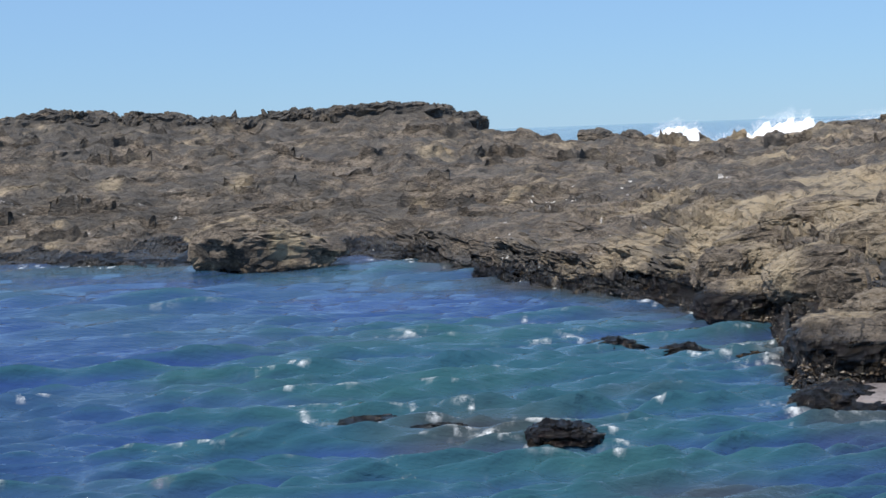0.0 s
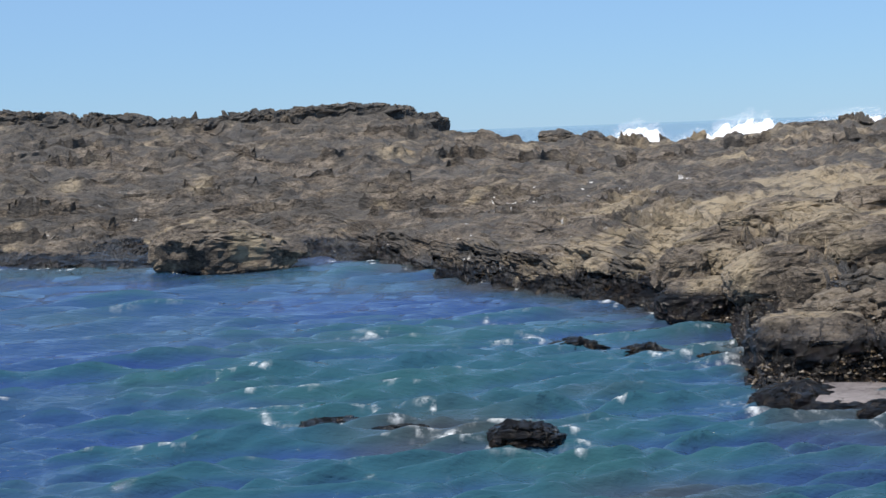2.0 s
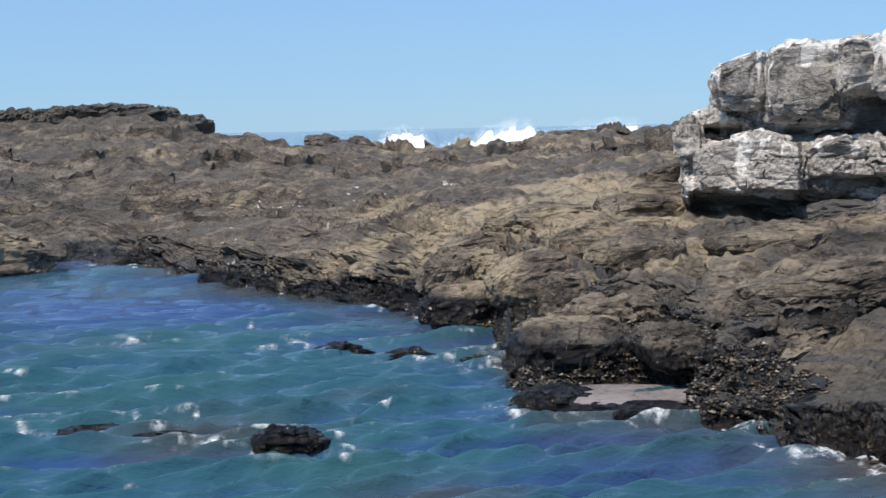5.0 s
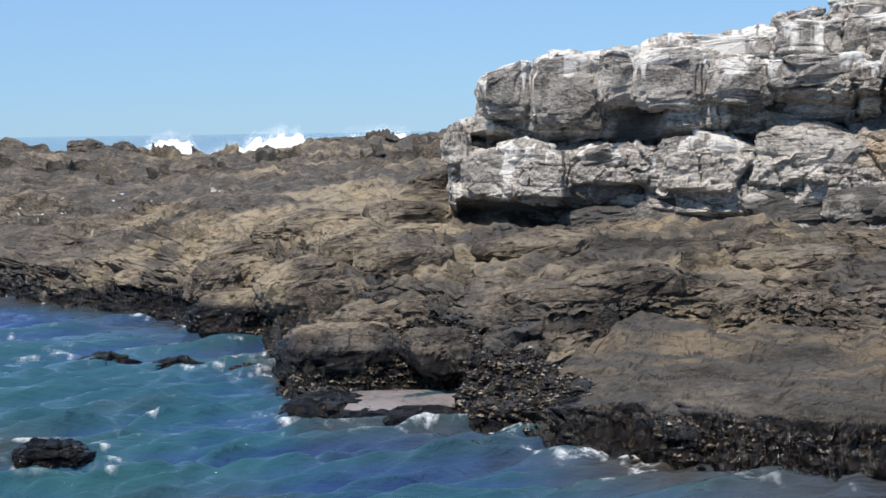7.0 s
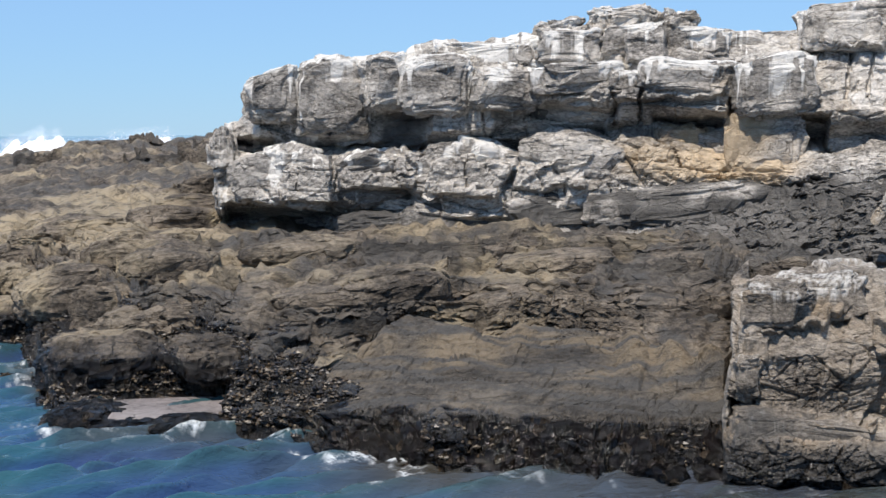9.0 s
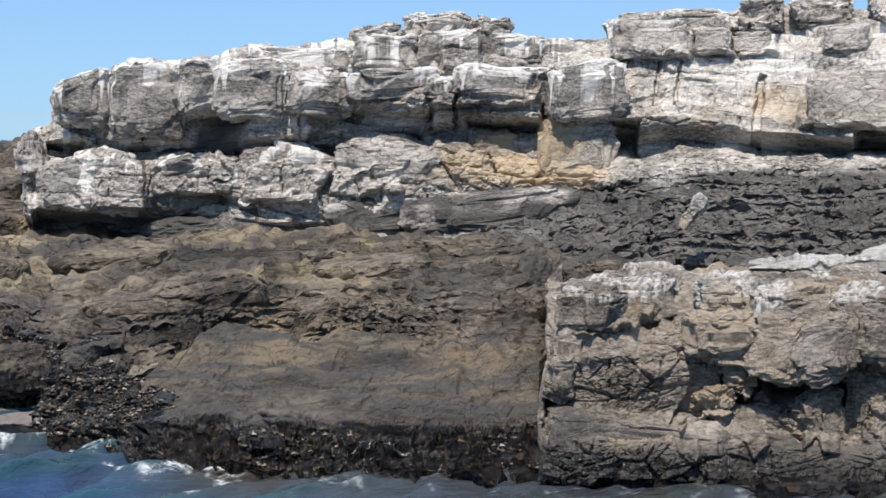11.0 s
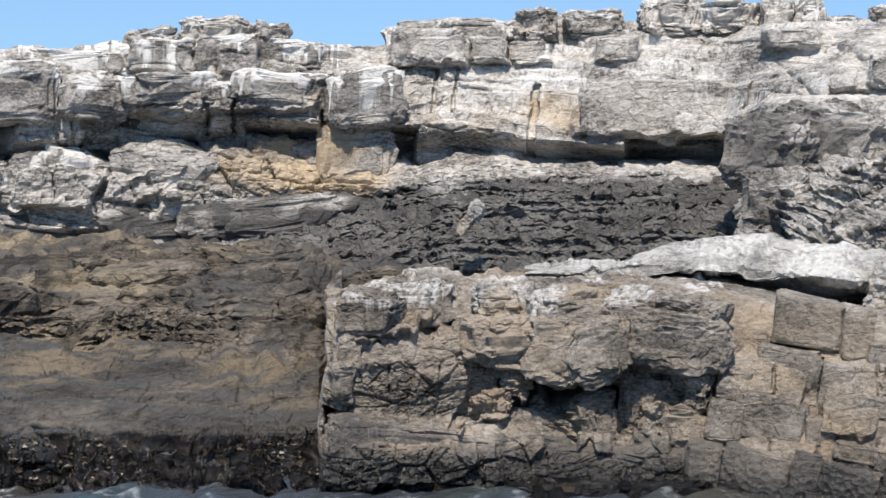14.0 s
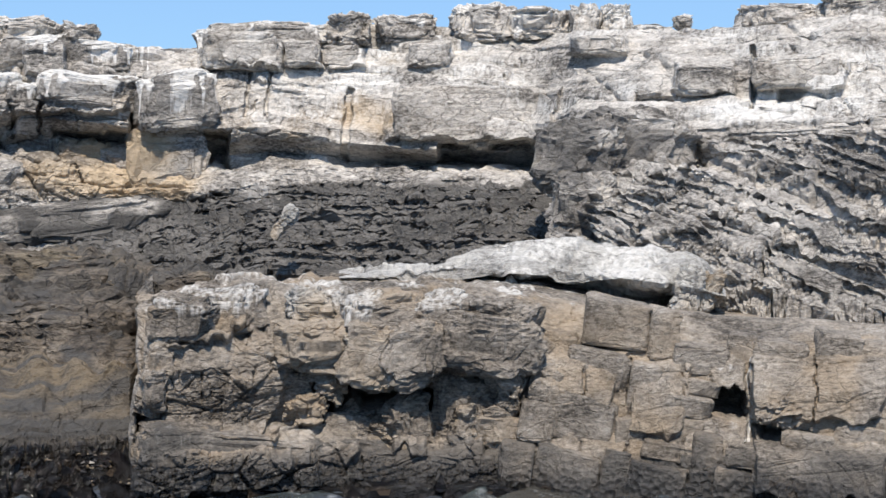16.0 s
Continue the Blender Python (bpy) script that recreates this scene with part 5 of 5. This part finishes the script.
for k, (b, r, z, w, d, h) in enumerate(SHELF_CHUNKS):
    tan = (1.3, 0.1, 1.0, 0.5, 0.2, 0.0, 0.2, 1.2, 0.8, 1.0, 0.4)[k]
    tagged(rock("shelf_rock", b, r + 0.4, z, w * 1.12, d, h, 401 + k, REEF, 0.55, 0.6, 0.16, -9, 0.05, 9 * (k % 3) - 8, (-4, 3, 7)[k % 3], 0.7, 84, -0.06, 0.25, tan, cuts=16, trim=(0.56, 0.9), dark=0.9 if tan < 0.5 else 0.2), "angular dark rock ledge standing out of the shelf" if tan < 0.5 else "angular tan rock ledge standing out of the shelf", "rock", "ledges on the shelf")
for k, (b, r, z, w, d, h) in enumerate(CREST_BLOCKS):
    ob = rock("rock_block", b, r, z, w * 1.05, d, h * 0.8, 61 + k, CLIFF, 0.45, 0.5, 0.2, -9, 0.6, 4 * (k % 3) - 4, 3 * (k % 3) - 3, 0.6, 90, tan=0.1)
    ob.parent = cliff
for k, (b0, b1, z0, z1, by, lean) in enumerate(CLIFF_BLOCKS_RIGHT):
    b, z = (b0 + b1) / 2, (z0 + z1) / 2
    miss = ((cliff_at[..., 0] - b) * 0.5) ** 2 + (cliff_at[..., 2] - z) ** 2
    r = float(cliff_at[..., 1].reshape(-1)[np.argsort(miss.reshape(-1))[:60]].min())
    ob = rock("rock_block", b, r + 0.36, z0, radians(b1 - b0) * r * 0.97, 0.9, z1 - z0, 131 + k, CLIFF, 0.3, 0.5, 0.08, -9, 0.4, 6 * (k % 3) - 6, 2 * (k % 3) - 2, 0.02, 64, tan=0.1, cuts=12, trim=(0.7, 0.95))
    ob.parent = cliff
for k, (b, r, z, w, d, h) in enumerate(TIER_TOP):
    ob = rock("rock_block", b, r + 0.18 + (0.0, 0.12, -0.08, 0.06)[k % 4], z - 0.05, w * 1.13, d, h * (0.96 if k == 0 else 1.1), 141 + k, CLIFF, 0.36, 0.8, 0.15, -9, 0.9, 9 * (k % 3) - 9, (0, 5, -4)[k % 3], 0.02, 80, (0.3, 0.1)[k] if k < 2 else 0.0, tan=0.05, cuts=13, trim=(0.7, 0.95), dark=0.4, drip=True)
    ob.parent = cliff
for k, (b, r, z, w, d, h) in enumerate(TIER_LOW):
    ob = rock("rock_bulge", b, r + 0.3, z - (0.05, 0.3, 0.2, 0.15, 0.05, 0.1)[k], w * (1.22, 1.35, 1.5, 1.4, 1.2, 1.3)[k], d * 1.1, h * (1.16, 1.35, 1.25, 1.2, 1.1, 1.2)[k], 161 + k, CLIFF, 0.68, 1.3, 0.2, -9, 0.75 if k < 3 else 0.35, 9 * (k % 3) - 12, (8, -4, 12)[k % 3], 0.02, 110, 0.10, 0.35, 0.05, cuts=18, trim=(0.58, 0.88), dark=(0.3, 0.75, 0.5, 0.45, 0.4, 0.7)[k], drip=True)
    ob.parent = cliff
# The five recess blocks take full lichen tone, which also paints their shade.
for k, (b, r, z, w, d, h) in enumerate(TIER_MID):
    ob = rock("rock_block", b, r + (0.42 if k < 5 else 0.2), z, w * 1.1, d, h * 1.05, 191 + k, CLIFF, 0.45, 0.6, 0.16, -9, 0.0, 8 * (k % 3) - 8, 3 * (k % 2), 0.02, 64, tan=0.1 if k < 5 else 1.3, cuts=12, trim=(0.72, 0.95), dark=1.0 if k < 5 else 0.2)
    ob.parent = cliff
for k, (b, r, z, w, d, h) in enumerate(FOOT_LEDGES):
    ob = rock("rock_ledge", b, r + 0.55, z - 0.1, w * 1.5, d, h, 261 + k, CLIFF, 0.5, 0.5, 0.15, -9, 0.0, 5 * (k % 3) - 4, (-3, -5, -2)[k % 3], 0.3, 84, tan=0.05, cuts=14, trim=(0.6, 0.92), dark=1.0)
    ob.parent = cliff
for k, (b, r, z, w, d, h) in enumerate(DARK_BLOCKS):
    ob = rock("rock_block", b, r, z - 0.1, w * 1.2, d, h * 1.15, 271 + k, CLIFF, 0.55, 0.4, 0.16, -9, 0.0, 12 * (k % 3) - 10, 8, 0.1, 76, tan=0.05, cuts=16, trim=(0.6, 0.9), dark=0.75)
    ob.parent = cliff
for k, (b, r, z, w, d, h) in enumerate(SLAB_CHUNKS):
    tagged(rock("broken_rock", b, r, z, w, d, h, 276 + k, SLAB, 0.6, 0.25, 0.1, -9, 0.2, 20 * k, 14, 0.2, 64, cuts=16, trim=(0.55, 0.88)), "broken pale rock propped under the slab's end", "rock", "rocks under the slab")
for k, (b, r, z, w, d, h) in enumerate(CREST_ROW):
    ob = rock("rock_block", b, r + 0.2, z, w * 1.1, d, h * 1.05, 211 + k, CLIFF, 0.36, 0.6, 0.14, -9, 0.6, 8 * (k % 3) - 8, 4 * (k % 3) - 4, 0.1, 60, tan=0.05, cuts=13, trim=(0.68, 0.95), dark=0.2, drip=True)
    ob.parent = cliff
for k, (b, r, z, w, d, h) in enumerate(FACE_BLOCKS + CORNER_BLOCKS + HANGING_BLOCKS):
    hang = k >= len(FACE_BLOCKS + CORNER_BLOCKS)
    ob = rock("rock_block", b, r + (-0.06 if hang else 0.12), z, w * (1.18 if hang else 1.1), d, h * 1.08, 231 + k, NEAR, 0.5 if hang else 0.34, 0.45, 0.11, 0.26, 0.5 if z > 1.5 else 0.2, 11 * (k % 4) - 16, (5, -4, 8, 0)[k % 4], 0.02, 72, tan=0.7 if z > 0.2 else 0.1, cuts=16, trim=(0.62, 0.9), dark=0.1 if z > 0.2 else 0.8)
    ob.parent = near
# joints cut the outcrop's face into leaning columns of blocks
rnd = np.random.default_rng(12)
b = 53.0
while b < 68.0:
    wide = rnd.uniform(0.28, 0.8)
    z = -0.1
    while z < 1.62:
        tall = rnd.uniform(0.16, 0.62)
        if not (59.2 < b < 61.6 and 0.6 < z + tall / 2 < 1.2):
            mid = b + math.degrees(wide / 2 / 18) + 1.1 * (z - 0.7)
            ob = rock("rock_block", mid, np.interp(z + tall / 2, [0, 0.44, 0.63, 1.14, 1.58], [17.6, 17.8, 18.0, 18.2, 18.5]) + 0.32 + rnd.uniform(-0.03, 0.05), z, wide * 1.06, 0.7, tall * 1.06, 300 + int(b * 40 + z * 13), NEAR, 0.2, 0.45, 0.05, 0.24,
                      0.1, rnd.uniform(-8, 8), rnd.uniform(5, 10), 0.0, 40, tan=rnd.uniform(0.3, 0.8), cuts=9, trim=(0.74, 1.0), dark=0.15 if z > 0.3 else 0.75)
            ob.parent = near
        z += tall
    b += math.degrees(wide / 18)
for k, (b, r, z, w, d, h) in enumerate(WEDGED_BLOCKS):
    ob = rock("rock_block", b, r - 0.05, z, w, d, h, 111 + k, NEAR, 0.6, 0.32, 0.13, -9, 0.1, 17 * (k % 4) - 25, 11 * (k % 3) - 11, 0.2, 90)
    ob.parent = near
for k, (b, r, z, w, d, h) in enumerate(LOOSE_ROCKS):
    slim = 0.55 if k == 1 else 1.0
    tagged(rock("loose_rock", b, r, z, w * slim, d, h, 81 + k, SLAB if k < 2 else REEF, 0.6, 0.4, 0.12, -9, 0.3 if k < 2 else 0.0, 0, (0, 38, 0, 0, 0)[k], 0.2, 80, cuts=16, trim=(0.52, 0.85)),
           ("pale oval boulder wedged on the outcrop", "pale stone leaning against dark rock", "flat grey rock on the shelf", "flat grey rock with a dark hollow", "flat grey rock ledge on the shelf")[k], "rock")
rnd = np.random.default_rng(21)
for k in range(36):
    b = -16 + 17.4 * (k + rnd.random()) / 36
    w, h = rnd.uniform(1.2, 3.2), rnd.uniform(0.4, 0.9)
    top = np.interp(b, [c[0] for c in SKYLINE], [c[2] for c in SKYLINE]) + rnd.uniform(-0.05, 0.22)
    r = np.interp(b, [c[0] for c in SKYLINE], [c[1] for c in SKYLINE]) - rnd.uniform(0, 1.2)
    tagged(rock("reef_rock", b, r, top - h, w, 2.4, h, 351 + k, REEF, 0.6, 0.6, 0.3, -9.0, 0, rnd.uniform(-20, 20), rnd.uniform(-6, 6), 1.3, 48, tan=0.15, dark=0.9), "dark rugged rock on the reef's skyline", "rock", "rocks on the skyline")
for k, (b, r, z, w, d, h) in enumerate(SKYLINE_ROCKS):
    tagged(rock("reef_rock", b, r, z - 0.12, w, d, h * 0.8, 91 + k, REEF, 0.8, 0.5, 0.16, -9.0, 0, 0, 0, 1.2, 48, tan=0.2, cuts=14, trim=(0.55, 0.85), dark=0.8), "dark rounded rock on the reef's skyline", "rock", "rocks on the skyline")


# the pale slab that lies on the outcrop, hollow beneath
bear = np.linspace(SLAB_LIP[0][0], SLAB_LIP[-1][0], 330)
g = loft([shifted(SLAB_UNDER, 1.2, dz=0.05), SLAB_UNDER, SLAB_LIP, SLAB_TOP, shifted(SLAB_TOP, 1.6, dz=-0.35), shifted(SLAB_UNDER, 1.6, dz=-0.1)], bear, (6, 14, 44, 10, 4), soft_u=3, soft_v=2)
nrm = normals(g)
taper = np.clip(np.minimum(bear - bear[0], bear[-1] - bear) / 1.2, 0, 1)
rel = (0.11 * broken(g, 0.8, 460, (0.6, 0.6, 1.3), 4, 0.5, 0.1, 0.5) + 0.12 * fbm(g * 1.0, 2, 461) + 0.03 * beds(g, (0.3, 0.1, 0.95), (0.6, -0.8, 0.2), 0.12, 0.9, 462, 0.6, 0.5, 0.6, 0.5, 0.12)) * taper
g += nrm * eased(rel, nrm, 6)[..., None]
white = rise(fbm(g * 1.8, 4, 465), -0.5, 0.6)
tagged(sheet("pale_slab", g, SLAB, np.stack([white * 0.5, 0 * white, 0 * white], -1)), "pale whitened rock slab lying hollow on the outcrop", "rock slab")
for k, (b, r, z, w, d, h) in enumerate(FLAT_SLABS):
    tagged(rock("flat_slab", b, 21.95, -0.02, w * 1.15, 1.7, 0.15, 99, FLAT, 0.6, 0.8, 0.015, -9, 0, 3, 1, 0.5, 80, tan=0.0), "flat pale pinkish rock slab at the waterline", "rock slab")


# ---------------------------------------------------------------- the sea
inner = np.radians(np.arange(-21, 71, 0.15))
outer = np.radians(np.linspace(71, 339, 60)[1:-1])
ang = np.concatenate([inner, outer])
rad = np.concatenate([[0.0, 2, 4, 6, 8, 10, 12, 13.5], 4 / np.linspace(0.262, 0.062, 250), np.geomspace(66, 4700, 45)])
x, y = rad[:, None] * np.sin(ang), rad[:, None] * np.cos(ang)
p = np.stack([x, y, np.zeros_like(x)], -1)
gap_r, gap_a = np.gradient(rad)[:, None], rad[:, None] * np.abs(np.gradient(ang))[None]
rnd = np.random.default_rng(44)
gust = 1 + 0.45 * fbm(p * np.array((0.12, 0.16, 1)), 2, 301)
h, sway = np.zeros_like(x), np.zeros_like(p)
for k in range(96):
    long = 0.3 * 9 ** rnd.random()
    head = radians(165) + rnd.normal(0, 0.3)
    dx, dy = math.sin(head), math.cos(head)
    step = abs(dy) * gap_r + abs(dx) * gap_a
    kept = np.clip(1.7 - 3.0 * step / long, 0, 1)
    phase = 2 * math.pi * (x * dx + y * dy) / long + rnd.uniform(0, 6.28) + 1.8 * value(p * np.array((0.25, 0.4, 0.4)) / long, 360 + k)
    size = 0.0118 * long ** 0.35 * kept * gust
    h += size * np.sin(phase)
    sway[..., 0] += dx * size * np.cos(phase)
    sway[..., 1] += dy * size * np.cos(phase)
calm = (1 - 0.5 * rise(np.degrees(ang), 18, 28)[None]) * np.ones_like(x)
calm = calm - 0.3 * rise(rad[:, None], 70, 200) - 0.5 * (1 - rise(rad[:, None], 6, 14))
p += 0.45 * sway * calm[..., None]
p[..., 2] = (h - 0.05) * calm
shore_r = np.interp(np.degrees(ang), [c[0] for c in SHORE], [c[1] for c in SHORE])
shore_r = blur(shore_r, 40, 0)
gap = shore_r[None, :] - rad[:, None]
lace = ridged(p * np.array((1.6, 2.6, 1)), 4, 320)
foam = rise(lace + 0.9 * hump(gap, 0.3, 0.8) - 0.55 + 0.25 * fbm(p * 0.3, 2, 322), 0.55, 0.9) * rise(gap, -2, 0) * (1 - rise(gap, 1.5, 6))
for b, r, z, w, d, hh in SEA_ROCKS:
    cx, cy = r * math.sin(radians(b)), r * math.cos(radians(b))
    ring = np.hypot((x - cx) / (w * 0.75), (y - cy) / (d * 0.9))
    foam = np.maximum(foam, rise(lace + 0.7 * hump(ring, 1.0, 0.4) - 0.75, 0.1, 0.7) * 0.85)
for b, r, w in FOAM_SPOTS:
    cx, cy = r * math.sin(radians(b)), r * math.cos(radians(b))
    spot = np.hypot((x - cx) / w, (y - cy) / (w * 1.1))
    foam = np.maximum(foam, 0.8 * rise(0.9 * lace + 0.8 * np.exp(-spot ** 2) - 0.75, 0.1, 0.6))
crest = rise(h, 0.12, 0.17)
foam = np.maximum(foam, 0.8 * crest * rise(value(p * np.array((1.1, 1.1, 1)), 340), 0.2, 0.5) * rise(value(p * np.array((6, 9, 1)), 341), 0.1, 0.4) * (1 - rise(rad[:, None], 30, 40)))
shallow = np.clip(hump(gap, 0.2, 3.0) * (0.55 + 0.5 * fbm(p * 0.5, 3, 331)), 0, 1) + 0.75 * np.exp(-((np.degrees(ang)[None] - 1.5) / 3.2) ** 2 - ((rad[:, None] - 20.3) / 1.3) ** 2) + 0.7 * rise(fbm(p * 0.25, 3, 330), 0.2, 0.9) * (1 - rise(rad[:, None], 24, 32))
lee = rise(np.degrees(ang), 24, 32)[None] * (1 - rise(np.degrees(ang), 90, 120)[None])
shallow = np.maximum(shallow, 0.8 * lee * (1 - rise(gap, 1.5, 4)))
foam = foam * (1 - 0.75 * lee) * rise(rad[:, None], 14, 15.5) * (np.degrees(ang)[None] < 70)
shallow = shallow * rise(rad[:, None], 6, 14)
thin = rise(0.3 * h / 0.05 + 0.4 * hump(rad[:, None], 30, 8) * hump(np.degrees(ang), -1, 8)[None] + 0.9 * fbm(p * np.array((0.11, 0.2, 1)), 3, 351), -0.1, 1.1)
sea = tagged(sheet("water", p, WATER, np.stack([foam, shallow, thin], -1), wrap=True, smooth=True), "clear blue-green sea water with small waves", "sea", kind="structure")


# ---------------------------------------------------------------- breakers beyond the reef
def breaker(b, r, z, width, depth, height, seed):
    rnd = np.random.default_rng(seed)
    top = z + height
    cols, rows = 110, 16
    u = np.linspace(-1, 1, cols)
    v = np.linspace(0, 1, rows)
    def envelope(w):
        return top * (1 - np.abs(w) ** 8) * (0.84 + 0.16 * fbm(np.stack([w * 2.6 + seed, 0 * w, 0 * w], -1), 3, seed))
    xx = u[None] * width / 2 + 0 * v[:, None]
    yy = depth * (v[:, None] - 0.5) + 0 * u[None]
    zz = 0.95 * envelope(u)[None] * np.sin(v[:, None] * math.pi) ** 0.7 - 0.3
    core = np.stack([xx, yy, zz], -1)
    core += 0.3 * fbm(core * 1.3 + seed, 4, seed + 3)[..., None] * np.array((0.6, 1, 1))
    n = 2000
    du = rnd.uniform(-1, 1, n)
    dz = np.clip(envelope(du), 0, 99) * (0.88 + 0.2 * rnd.random(n) ** 2) + rnd.normal(0, 0.06, n)
    size = 0.012 + 0.022 * rnd.random(n) ** 2
    pos = np.stack([du * width / 2 + rnd.normal(0, 0.15, n), rnd.normal(0, depth * 0.12, n), dz], -1)
    octa = np.array([(1, 0, 0), (-1, 0, 0), (0, 1, 0), (0, -1, 0), (0, 0, 1), (0, 0, -1)], float)
    verts = [tuple(q) for q in core.reshape(-1, 3)]
    faces = [(i * cols + j, i * cols + j + 1, (i + 1) * cols + j + 1, (i + 1) * cols + j) for i in range(rows - 1) for j in range(cols - 1)]
    for q, s in zip(pos, size):
        o = len(verts)
        verts += [tuple(q + s * c) for c in octa]
        faces += [(o + a, o + c, o + e) for a, c, e in ((0, 2, 4), (2, 1, 4), (1, 3, 4), (3, 0, 4), (2, 0, 5), (1, 2, 5), (3, 1, 5), (0, 3, 5))]
    me = bpy.data.meshes.new("breaking_wave")
    me.from_pydata(verts, [], faces)
    me.materials.append(FOAM)
    ob = new("breaking_wave", me)
    ob.matrix_world = pose(r * math.sin(radians(b)), r * math.cos(radians(b)), 0, 0, 0, -b)
    return tagged(ob, "white breaking wave and spray beyond the reef", "breaking wave", kind="stuff")


for k, row in enumerate(SURF):
    b, r, z, width, depth, height = row
    breaker(b, r, z, width * (1.3, 2.0, 2.0, 2.0, 1.3, 1.6)[k], depth, height * (0.55, 0.36, 0.36, 0.36, 0.55, 0.5)[k], 800 + k)
